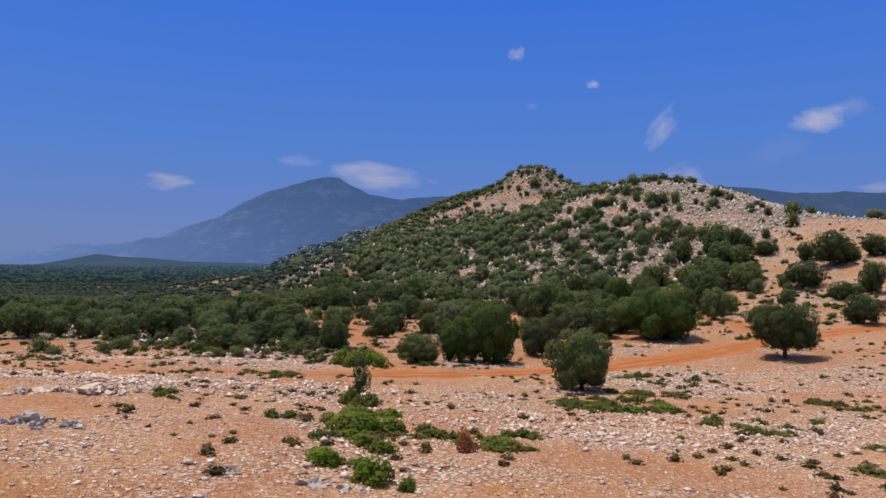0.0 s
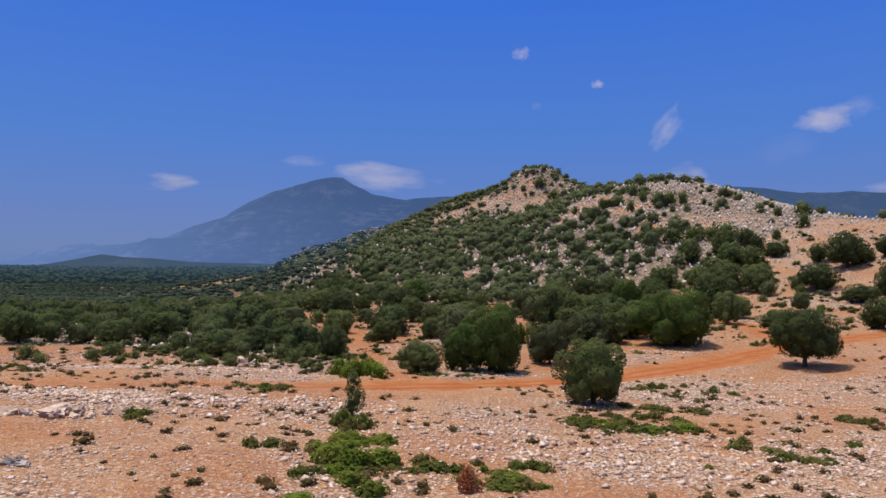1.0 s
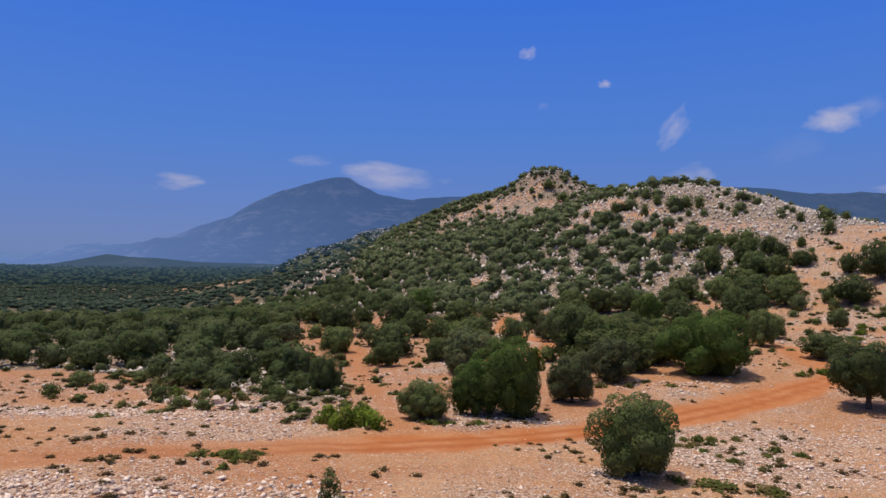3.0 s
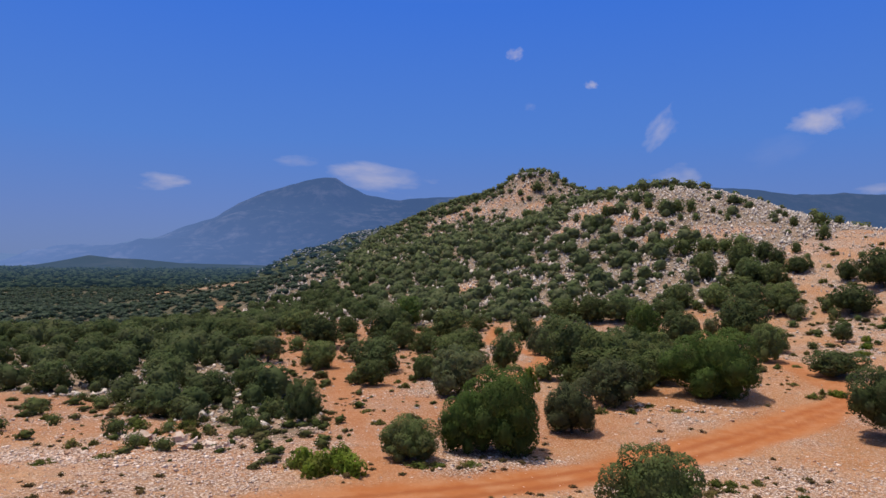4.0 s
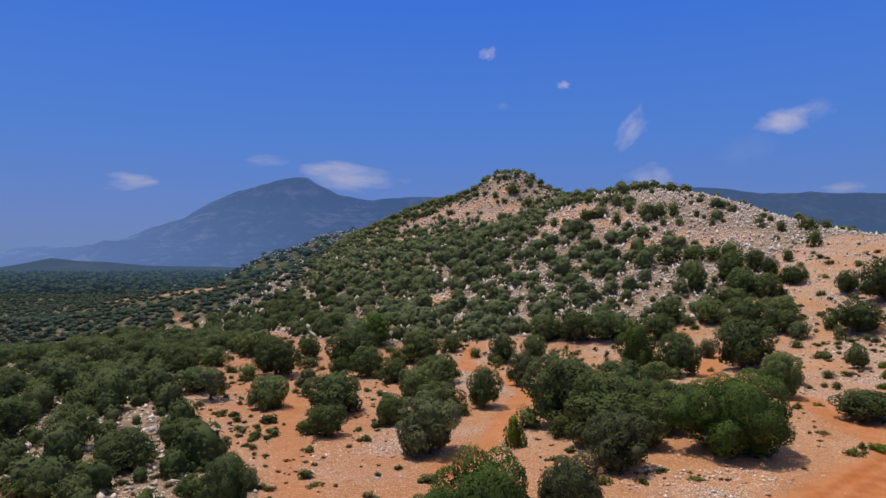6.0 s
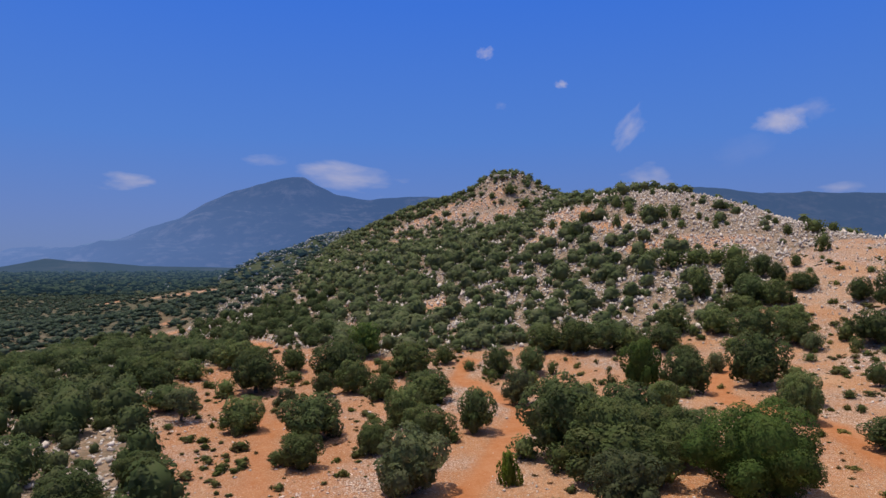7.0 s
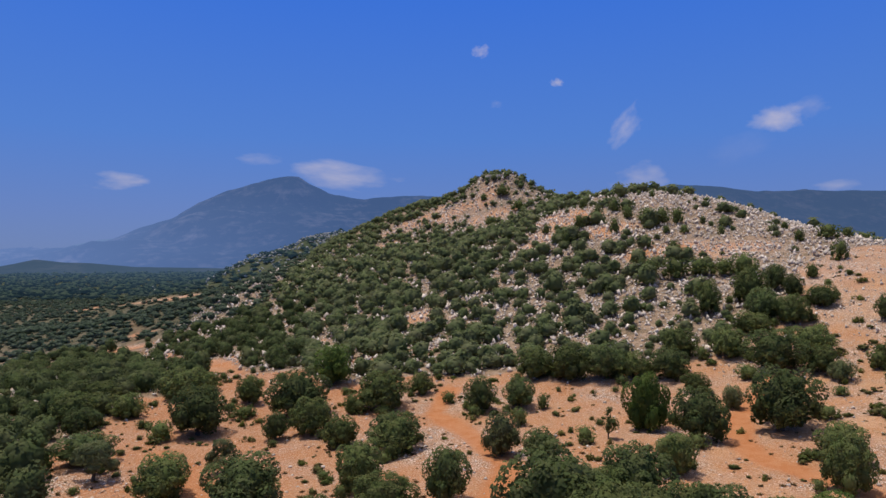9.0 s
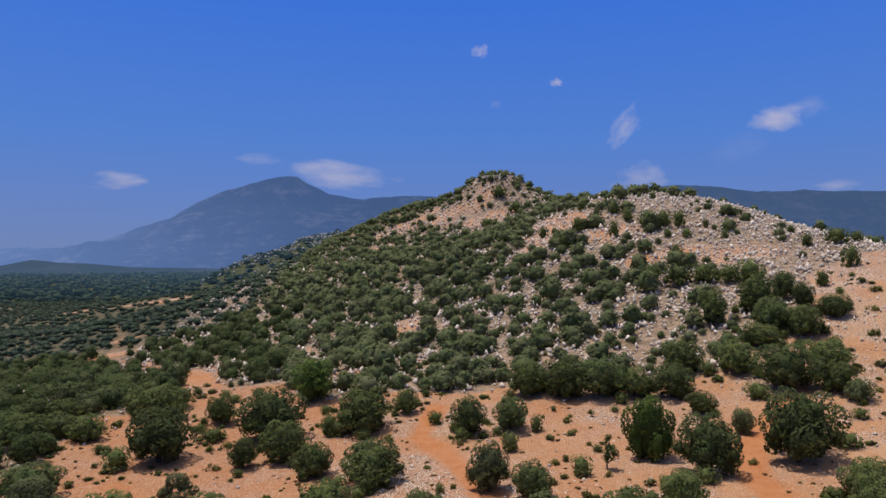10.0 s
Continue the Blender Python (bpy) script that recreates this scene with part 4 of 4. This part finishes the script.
for cx, cy, rx, ry, many, kind in MATS:
    for k in range(max(2, many * 7 // 10)):
        a, out = rng.uniform(0, 6.28), 1.15 * math.sqrt(rng.random())
        wide = float(rng.uniform(0.6, 1.35))
        plant(kind, k % (4 if kind == "herb" else 3), cx + rx * out * math.cos(a), cy + ry * out * math.sin(a), wide, wide * float(rng.uniform(0.28, 0.45)), group="low shrubs of the stony field")
for x, y, wide, high in [(-4.6, 17.3, 1.5, 1.0), (-3.7, 17.0, 1.7, 0.8), (-4.1, 16.0, 1.3, 0.7)]:
    plant("herb", 1, x, y, wide, high, "brown-green shrub at the foot of a young tree", "low shrubs of the stony field")
rng = np.random.default_rng(91)
SCRUB_HERBS = [(float(rng.normal(-22, 7)), float(rng.normal(53, 4.5)), float(rng.uniform(0.8, 1.8))) for _ in range(26)]
for k, (x, y, wide) in enumerate(row for row in SCRUB_HERBS if 41 < row[1] < 66 and row[0] < -9):
    plant("herb", k % 4, x, y, wide, 0.3 + 0.3 * wide, "olive-green low shrub between grey rocks", "low shrubs by the outcrop")
for k, (x, y, wide) in enumerate(HERBS + MORE_HERBS):
    plant("herb", k % 4, x, y, wide * 1.15, 0.20 + 0.10 * wide, group="low shrubs of the stony field")
for k, (x, y, wide, high) in enumerate(BRIGHT_BUSHES):
    plant("bright", k % 3, x, y, wide, high, group="bright bushes")
for k, (x, y, wide, high) in enumerate(SLOPE_BUSHES):
    plant("herb", k % 4, x, y, wide, high, "yellow-green low bush on the stony slope", "low bushes of the slope")
rng = np.random.default_rng(77)
for k in range(64):
    x, y = float(rng.uniform(-34, 62)), float(rng.uniform(76, 142))
    wide = float(rng.uniform(0.8, 1.9))
    if track_share(np.array([x]), np.array([y]))[0] < 0.2 and np.min(np.hypot(set_trees[:, 0] - x, set_trees[:, 1] - y) - set_trees[:, 2] * 0.5) > 0.1 and inside(np.array([x]), np.array([y]), OPEN)[0]:
        plant("bush", k % 4, x, y, wide, wide * float(rng.uniform(0.55, 0.85)), "small green scrub oak seedling bush on red earth", "scrub bushes")
for k in range(190):
    x, y = float(rng.uniform(-36, 105)), float(rng.uniform(58, 160))
    if track_share(np.array([x]), np.array([y]))[0] < 0.2 and np.min(np.hypot(set_trees[:, 0] - x, set_trees[:, 1] - y) - set_trees[:, 2] * 0.5) > 0.5 and inside(np.array([x]), np.array([y]), OPEN)[0]:
        plant("herb", k % 4, x, y, float(rng.uniform(0.7, 2.0)), float(rng.uniform(0.35, 0.9)), group="low shrubs of the stony field")
plant("dry", 0, 1.0, 6.9, 1.0, 1.0)

# scrub bushes between the outcrop and the dark trees, and along the foot of the hill
rng = np.random.default_rng(5)
count = 0
for k in range(4000):
    x, y = rng.uniform(-45, 100), rng.uniform(46, 200)
    left = bump(x, y, -21, 62, 8, 9) + bump(x, y, -34, 62, 10, 5)
    foot = bump(x, y, 20, 152, 60, 7) * 0.6 + bump(x, y, 80, 130, 16, 26) * 0.35
    if rng.random() > max(left, foot) or track_share(np.array([x]), np.array([y]))[0] > 0.1:
        continue
    if np.min(np.hypot(set_trees[:, 0] - x, set_trees[:, 1] - y) - set_trees[:, 2] * 0.42) < 0.4:
        continue
    wide = rng.uniform(1.2, 2.6)
    plant("bush", int(rng.integers(4)), x, y, wide, wide * rng.uniform(0.55, 0.8), group="scrub bushes")
    count += 1
    if count == 78:
        break


# ---------------------------------------------------------------- scrub and woods, too many to count
def shrub_shape(seed, wide, high, clumps, leaf, n, core=(3, 6), cores=3):
    r = np.random.default_rng(seed)
    rows = [(0, 0, high * 0.44, wide * 0.42, wide * 0.42, high * 0.46)]
    for k in range(n):
        a, s = 2.4 * k + r.normal() * 0.3, wide * (0.19 + 0.08 * r.random())
        out = wide * (0.30 - 0.13 * (k % 2))
        rows.append((out * math.cos(a), out * math.sin(a), high * (0.32 + 0.34 * (k % 2)), s, s, s * high / wide * 1.1))
    return foliage(r, rows, clumps, leaf, core, 0.92, cores)


def strewn(name, label, category, shapes, x, y, wide, high, turn, mat, sink=0.1, smooth=False):
    """One object with a copy of one of the shapes at each place."""
    verts, faces, normals, total = [], [], [], 0
    z = land(x, y) - sink
    for k, (v, f, *way) in enumerate(shapes):
        pick = np.flatnonzero(np.arange(len(x)) % len(shapes) == k)
        if not len(pick):
            continue
        c, s = np.cos(turn[pick])[:, None], np.sin(turn[pick])[:, None]
        vx, vy, vz = v[:, 0] * wide[pick, None], v[:, 1] * wide[pick, None], v[:, 2] * high[pick, None]
        out = np.stack([vx * c - vy * s + x[pick, None], vx * s + vy * c + y[pick, None], vz + z[pick, None]], -1)
        verts.append(out.reshape(-1, 3))
        for w in way:
            wx, wy, wz = (w[:, i] + 0 * c for i in range(3))
            normals.append(np.stack([wx * c - wy * s, wx * s + wy * c, wz], -1).reshape(-1, 3))
        faces.append((f[None] + (np.arange(len(pick)) * len(v))[:, None, None] + total).reshape(-1, f.shape[1]))
        total += out.shape[0] * out.shape[1]
    ob = new(name, mesh_of(name, np.concatenate(verts), np.concatenate(faces), mat, smooth, np.concatenate(normals) if normals else None))
    return tagged(ob, label, category, kind="stuff")


def scattered(rng, x0, x1, y0, y1, cell):
    """Places on a shaken grid."""
    a, b = np.meshgrid(np.arange(x0, x1, cell), np.arange(y0, y1, cell))
    a = a + (np.arange(len(b)) % 2)[:, None] * cell / 2
    return (a + rng.uniform(-0.8, 0.8, a.shape) * cell).ravel(), (b + rng.uniform(-0.8, 0.8, b.shape) * cell).ravel()


def growth(x, y):
    """How densely scrub grows."""
    d = np.full(x.shape, 1.0)
    ridge = np.maximum(np.maximum(bump(x, y, 125, 235, 36, 44), bump(x, y, 150, 225, 30, 40)), bump(x, y, 106, 180, 22, 18))
    d = d * (1 - 0.93 * np.clip(ridge * 2.0, 0, 1))
    d = d * (1 - 0.30 * bump(x, y, 44, 332, 20, 16))
    d = d * (1 - 0.40 * bump(x, y, 52, 185, 36, 36)) * (1 - 0.55 * bump(x, y, -32, 80, 16, 18)) * (1 - 0.45 * bump(x, y, 68, 165, 20, 18))
    d = d * (1 - 0.75 * bump(x, y, -75, 205, 34, 45) * fade(-layered(x, y, 13, 53), -0.56, -0.44))
    d = d * (0.55 + 0.7 * layered(x, y, 16, 51)) * np.where(y > 290, 1.35, 1.1)
    d = d * (1 - np.where(y > 315, 0.92, 0.97) * bare_share(x, y)) * (1 - fade(away(x, y, FIELD_PATH), 0.9, 2.0)) * (1 - 0.5 * bump(x, y, -140, 430, 24, 12))
    d = np.where(inside(x, y, OPEN), 0, d)
    near = np.full(x.shape, 1e9)
    for tx, ty, tw in set_trees:
        near = np.minimum(near, np.hypot(x - tx, y - ty) - tw * 0.45)
    return np.where(near < 0.8, 0, d)


def in_view(x, y):
    return (x > -0.80 * (y + 17) - 14) & (x < 0.82 * (y + 17) + 14)


rng = np.random.default_rng(11)
SHRUBS = [shrub_shape(s, 1, 1, 100, 0.095, 5, (4, 6), 3) for s in range(6)]
x, y = scattered(rng, -110, 175, 60, 420, 2.8)
keep = (rng.random(len(x)) < growth(x, y)) & in_view(x, y) & ~((x < -45) & (y > 250)) & (land(x, y) > land(x, y + 6) - 60)
x, y = x[keep], y[keep]
wide = (1.5 + 4.2 * rng.random(len(x)) ** 2.0) * (0.75 + 0.6 * layered(x, y, 18, 57)) * np.where(y > 300, 0.85, 1.0)
SIMPLE = [shrub_shape(s, 1, 1, 22, 0.18, 3, (3, 5), 1) for s in range(20, 25)]
high = wide * rng.uniform(0.62, 0.9, len(x))
turn = rng.uniform(0, 6.28, len(x))
low = (y < 245) & (x < 130)
close = ((y < 128) & (x < 30)) | ((x < -24) & (y < 250))
upper = ~low & ~close
low &= ~close
FINE = [shrub_shape(s, 1, 1, 240, 0.058, 8, (4, 6), 4) for s in range(40, 45)]
wide[close] *= 0.85
strewn("near_scrub", "thick green scrub with grey limestone between the bushes", "scrub", FINE, x[close], y[close], wide[close], high[close], turn[close], LEAVES["thicket"])
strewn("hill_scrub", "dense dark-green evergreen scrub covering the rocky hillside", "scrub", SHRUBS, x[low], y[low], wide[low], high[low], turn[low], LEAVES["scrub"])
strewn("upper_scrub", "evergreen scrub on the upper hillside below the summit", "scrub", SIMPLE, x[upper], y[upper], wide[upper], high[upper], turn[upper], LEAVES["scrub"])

x, y = scattered(rng, -480, 60, 70, 640, 4.7)
keep = (rng.random(len(x)) < growth(x, y) * 1.05) & in_view(x, y) & ((x < -108) | ((x < -45) & (y > 250)) | (y > 415))
x, y = x[keep], y[keep]
wide = rng.uniform(3.2, 5.8, len(x)) * np.where(y > 330, 0.85, 1.0)
strewn("valley_wood", "dark-green evergreen wood on the valley floor", "wood", SIMPLE, x, y, wide, wide * rng.uniform(0.36, 0.55, len(x)), rng.uniform(0, 6.28, len(x)), LEAVES["valley"])

BLOBS = [shrub_shape(s, 1, 1, 8, 0.22, 2, (3, 4), 1) for s in range(30, 33)]
x, y = scattered(rng, -1250, 260, 600, 1560, 13.0)
keep = (rng.random(len(x)) < 0.8 * (0.5 + layered(x, y, 60, 58)) * (1 - 0.25 * bump(x, y, -115, 790, 80, 80))) & in_view(x, y)
x, y = x[keep], y[keep]
wide = rng.uniform(9, 17, len(x))
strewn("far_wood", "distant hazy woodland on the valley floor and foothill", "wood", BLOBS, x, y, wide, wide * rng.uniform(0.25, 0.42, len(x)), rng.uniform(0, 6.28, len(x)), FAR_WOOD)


# ---------------------------------------------------------------- stones
def stone_shape(seed):
    """A broken angular stone with five corners, tilted as it fell."""
    r = np.random.default_rng(seed)
    v = np.array([(1, 0, -0.1), (-0.5, 0.8, -0.1), (-0.5, -0.8, -0.1), (0.45, 0.3, 0.8), (-0.45, -0.1, 0.7)]) * r.uniform(0.4, 0.68, (5, 1)) + r.uniform(-0.12, 0.12, (5, 3))
    v = v @ np.array(Euler(r.uniform(-0.7, 0.7, 3)).to_matrix()).T
    v[:, 2] = v[:, 2] * 0.9 + 0.16
    return v, np.array([(0, 1, 3), (1, 4, 3), (1, 2, 4), (2, 3, 4), (2, 0, 3), (0, 2, 1)])


STONES = [stone_shape(s) for s in range(28)]
rng = np.random.default_rng(21)
x, y = rng.uniform(-48, 62, 330000), rng.uniform(-8, 78, 330000)
near = 1.3 * np.exp(-np.hypot(x, y + 15) / 42)
share = (0.08 + 0.30 * layered(x, y, 6, 61) + 1.3 * stony_share(x, y)) * (1 - 0.93 * track_share(x, y)) * (0.32 + 1.4 * near)
keep = (rng.random(len(x)) < share) & in_view(x, y)
x, y = x[keep][:74000], y[keep][:74000]
wide = np.clip(0.075 + 0.040 * rng.exponential(1, len(x)) * (0.6 + 1.3 * stony_share(x, y)), 0.07, 0.42)
strewn("loose_stones", "pale pinkish limestone rubble strewn over red earth", "stones", STONES, x, y, wide, wide * rng.uniform(0.45, 0.85, len(x)), rng.uniform(0, 6.28, len(x)), RUBBLE, 0.02)

x, y = rng.uniform(-75, 175, 160000), rng.uniform(56, 365, 160000)
ridge = np.maximum(bump(x, y, 122, 235, 34, 44), bump(x, y, 100, 188, 26, 20))
slope = np.maximum(bump(x, y, 45, 190, 34, 34), 1.4 * bump(x, y, -30, 76, 14, 20))
share = np.where(inside(x, y, OPEN), 0.09 + 0.60 * stony_share(x, y) + 0.25 * fade(-x, -62, -44), 0.22 + 0.25 * stony_share(x, y) + 0.85 * ridge + 0.55 * slope + 0.5 * bare_share(x, y) + 0.35 * bump(x, y, 40, 335, 40, 22)) * (1 - 0.3 * bare_share(x, y)) * (1 - track_share(x, y))
keep = (rng.random(len(x)) < share * 1.15) & in_view(x, y)
x, y = x[keep][:60000], y[keep][:60000]
wide = np.clip(0.32 + 0.26 * rng.exponential(1, len(x)), 0.26, 1.5) * np.where(inside(x, y, OPEN), np.where(x > 50, 0.52, 0.46), 1.0) * (1 - 0.12 * bump(x, y, 122, 235, 34, 44))
strewn("hill_rocks", "weathered grey-white limestone rocks jutting from the hillside", "rocks", STONES, x, y, wide, wide * rng.uniform(0.8, 2.3, len(x)) * np.where(y < 135, 0.55, 1.0), rng.uniform(0, 6.28, len(x)), HILL_ROCK, 0.08)

BANDS = [(-27, 103, 4, 3, 500), (-6, 76, 3, 3, 240), (12, 112, 8, 3, 500), (30, 100, 6, 4, 400), (-22, 64, 4, 3, 300), (-27, 43.5, 11, 1.5, 3800), (-19, 21, 9, 1.7, 4400), (15, 17, 10, 2.6, 2600), (7, 13, 5, 1.8, 900), (-6, 24, 2.4, 1.2, 300), (22, 36, 8, 4, 1500), (40, 38, 8, 5, 700), (-3, 8.5, 1.6, 1.4, 160), (24, 63.5, 3.6, 1.6, 420), (-21, 50, 5, 2.5, 420), (-14, 56, 4, 4, 260), (-30, 58, 8, 4, 420), (28, 44, 6, 3, 420)]
x = np.concatenate([rng.normal(cx, rx, int(1.6 * k)) for cx, cy, rx, ry, k in BANDS])
y = np.concatenate([rng.normal(cy, ry, int(1.6 * k)) for cx, cy, rx, ry, k in BANDS])
keep = track_share(x, y) < 0.15
x, y = x[keep], y[keep]
wide = np.clip(0.11 + 0.085 * rng.exponential(1, len(x)), 0.11, 0.55)
strewn("rubble_banks", "banks of broken grey-white limestone rubble beside the track", "stones", STONES, x, y, wide, wide * rng.uniform(0.4, 0.85, len(x)), rng.uniform(0, 6.28, len(x)), RUBBLE, 0.03)

x, y = rng.normal(-115, 60, 3000), rng.normal(775, 60, 3000)
keep = (x < 0) & (y > 640) & (y < 850) & in_view(x, y)
x, y = x[keep][:620], y[keep][:620]
wide = rng.uniform(1.6, 4.2, len(x))
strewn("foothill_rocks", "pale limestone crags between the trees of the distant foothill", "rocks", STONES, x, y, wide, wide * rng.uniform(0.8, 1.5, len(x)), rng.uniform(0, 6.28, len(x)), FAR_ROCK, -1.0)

# dry tufts of grass and thyme
TUFTS = [foliage(np.random.default_rng(s), [(0, 0, 0.22, 0.42, 0.36, 0.4), (0.22, 0.1, 0.15, 0.26, 0.3, 0.3), (-0.2, -0.16, 0.15, 0.3, 0.22, 0.28)], 24, 0.15, (3, 5), 0.8, 1) for s in range(4)]
x, y = rng.uniform(-48, 75, 15000), rng.uniform(-8, 135, 15000)
share = (0.24 + 0.3 * fade(y, 30, 60)) * fade(-layered(x, y, 8, 71), -0.62, -0.4) * (1 - track_share(x, y))
keep = (rng.random(len(x)) < share) & in_view(x, y) & inside(x, y, OPEN)
x, y = x[keep], y[keep]
wide = rng.uniform(0.25, 0.8, len(x))
strewn("dry_tufts", "small olive-brown tufts of dry herbs between the stones", "grass", TUFTS, x, y, wide, wide * rng.uniform(0.4, 0.7, len(x)), rng.uniform(0, 6.28, len(x)), LEAVES["tuft"], 0.02)


# low green herbs and cushions round the outcrop, along the edge of the clearing and in drifts on the field
CUSHIONS = [shrub_shape(s, 1, 1, 46, 0.13, 5, (3, 6), 3) for s in range(60, 65)]
x, y = rng.uniform(-60, 110, 56000), rng.uniform(42, 175, 56000)
drift = fade(-layered(x, y, 7, 75), -0.60, -0.48)
outcrop = np.maximum(bump(x, y, -15, 54, 6, 6), np.maximum(0.7 * bump(x, y, -32, 68, 14, 5), bump(x, y, -20, 70, 8, 10)))
share = 0.24 * outcrop * (0.3 + 0.7 * drift) * (1 - 0.8 * bump(x, y, -19, 48.5, 6, 2.5)) + 0.06 * drift * fade(-y, -70, -50) + 0.05 * drift * bump(x, y, 75, 125, 25, 40)
keep = (rng.random(len(x)) < share) & in_view(x, y) & (track_share(x, y) < 0.2) & (inside(x, y, OPEN) | (outcrop > 0.3))
x, y = x[keep], y[keep]
wide = (0.35 + 1.3 * rng.random(len(x)) ** 2) * np.where(y > 90, 1.2, 1.0)
strewn("low_herbs", "olive-green cushions of low herbs between stones", "herbs", CUSHIONS, x, y, wide, wide * rng.uniform(0.35, 0.65, len(x)), rng.uniform(0, 6.28, len(x)), LEAVES["mat"], 0.03)


# boulders, each a thing of its own
def boulder_mesh(seed, mat):
    r = np.random.default_rng(seed)
    bm = bmesh.new()
    bmesh.ops.create_icosphere(bm, subdivisions=3, radius=0.5)
    cuts = [(Vector(r.normal(size=3)).normalized(), r.uniform(0.16, 0.40)) for _ in range(20)]
    for v in bm.verts:
        for way, far in cuts:
            over = v.co.dot(way) - far
            if over > 0:
                v.co -= way * over
        v.co += v.co.normalized() * 0.26 * (noise.fractal(v.co * 4.6 + Vector((seed, 0, 0)), 0.7, 2.3, 5))
        v.co.z = v.co.z * 0.8 + 0.18
    me = bpy.data.meshes.new("boulder")
    bm.to_mesh(me)
    bm.free()
    me.materials.append(mat)
    return me


PALE_BOULDERS, GREY_BOULDERS = [boulder_mesh(s, PALE_ROCK) for s in range(6)], [boulder_mesh(s + 50, GREY_ROCK) for s in range(4)]
BIG = [(-18.3, 47.8, 3.2), (-19.6, 48.6, 2.4), (-17.2, 48.4, 1.8), (-22.8, 50.8, 2.6), (-24.2, 51.0, 1.8), (-21.4, 50.0, 1.6), (-16.7, 14.1, 1.8), (-15.6, 14.4, 1.3), (-17.8, 13.4, 1.4), (-18.9, 12.6, 1.2), (-14.6, 15.0, 0.9), (-23, 12.2, 1.5), (-24.5, 13, 1.2), (-12.4, 46.5, 1.3), (-20.5, 46.4, 1.2), (-16, 50.4, 1.4),
       (19.9, 66.1, 1.3), (20.9, 66.4, 1.0), (-2.2, 8.2, 0.7), (4.0, 18.5, 0.9), (-11.5, 55.5, 1.5), (-13.6, 57.6, 1.4), (-10.5, 54.2, 1.1)]
DARK_BIG = [(-13.9, 5.6, 1.7), (-12.8, 5.9, 1.2), (-14.9, 5.0, 1.3), (-15.9, 4.6, 1.2), (-13.3, 4.8, 0.9), (-3.2, 0.4, 0.9), (-2.4, 0.2, 0.7), (-5.6, 1.0, 0.8)]


def boulder(x, y, size, meshes, turn, words):
    ob = new("boulder", meshes[int(turn * 100) % len(meshes)])
    ob.matrix_basis = Matrix.LocRotScale((x, y, land_at(x, y) - 0.1 * size), Euler((0, 0, turn)), (size, size * 0.85, size * 0.75))
    return tagged(ob, words, "boulder", "limestone boulders")


rng = np.random.default_rng(31)
for rows, meshes, words in ((BIG, PALE_BOULDERS, "pale weathered limestone boulder half sunk in red earth"), (DARK_BIG, GREY_BOULDERS, "grey lichened limestone boulder on the stony field")):
    for x, y, size in rows:
        for k in range(5 if size > 1.0 else 2):
            a, out = rng.uniform(0, 6.28), size * (0.0 if k == 0 else rng.uniform(0.3, 0.75))
            boulder(x + out * math.cos(a), y + 0.7 * out * math.sin(a), size * float(rng.uniform(0.85, 1.05) if k == 0 else rng.uniform(0.35, 0.65)), meshes, rng.uniform(0, 6.28), words)
count = 0
while count < 70:
    x, y = float(rng.uniform(-45, 55)), float(rng.uniform(-2, 75))
    if rng.random() < 0.9 * stony_share(np.array([x]), np.array([y]))[0] ** 1.5:
        boulder(x, y, float(rng.uniform(0.22, 0.5)), PALE_BOULDERS, rng.uniform(0, 6.28), "small pale limestone boulder among rubble")
        count += 1


# the low dry-stone terrace on the summit
def summit_wall():
    r = np.random.default_rng(61)
    pieces = []
    box = np.array([(i, j, k) for i in (-0.5, 0.5) for j in (-0.5, 0.5) for k in (-0.5, 0.5)])
    sides = np.array([(0, 1, 3, 2), (4, 6, 7, 5), (0, 4, 5, 1), (2, 3, 7, 6), (0, 2, 6, 4), (1, 5, 7, 3)])
    for course in range(3):
        for k in range(34):
            a = math.pi + (k + 0.5 * (course % 2)) / 34 * math.pi
            x, y = 49 + 8.3 * math.cos(a), 356 + 8.3 * math.sin(a)
            v = box * r.uniform(0.85, 1.1, 3) * (0.9, 0.7, 0.6) + r.uniform(-0.06, 0.06, (8, 3))
            c, w = math.cos(a + math.pi / 2), math.sin(a + math.pi / 2)
            v = np.stack([v[:, 0] * c - v[:, 1] * w + x, v[:, 0] * w + v[:, 1] * c + y, v[:, 2] + land_at(49, 356) - 1.5 + 0.5 * course], -1)
            pieces.append((v, sides))
    ob = new("terrace_wall", mesh_of("terrace_wall", *joined(pieces), HILL_ROCK))
    return tagged(ob, "low ruined dry-stone terrace wall round the summit", "wall")


summit_wall()

# low wind-shorn bushes on the terrace
rng = np.random.default_rng(67)
for k in range(22):
    a, out = k * 2.4, 6.6 * math.sqrt((k + 0.5) / 22)
    wide = float(rng.uniform(2.2, 3.4))
    plant("bush", k % 4, 49 + out * math.cos(a), 356 + out * math.sin(a), wide, float(rng.uniform(1.3, 2.0)), "wind-shorn dark-green oak bush on the summit terrace", "bushes of the summit")
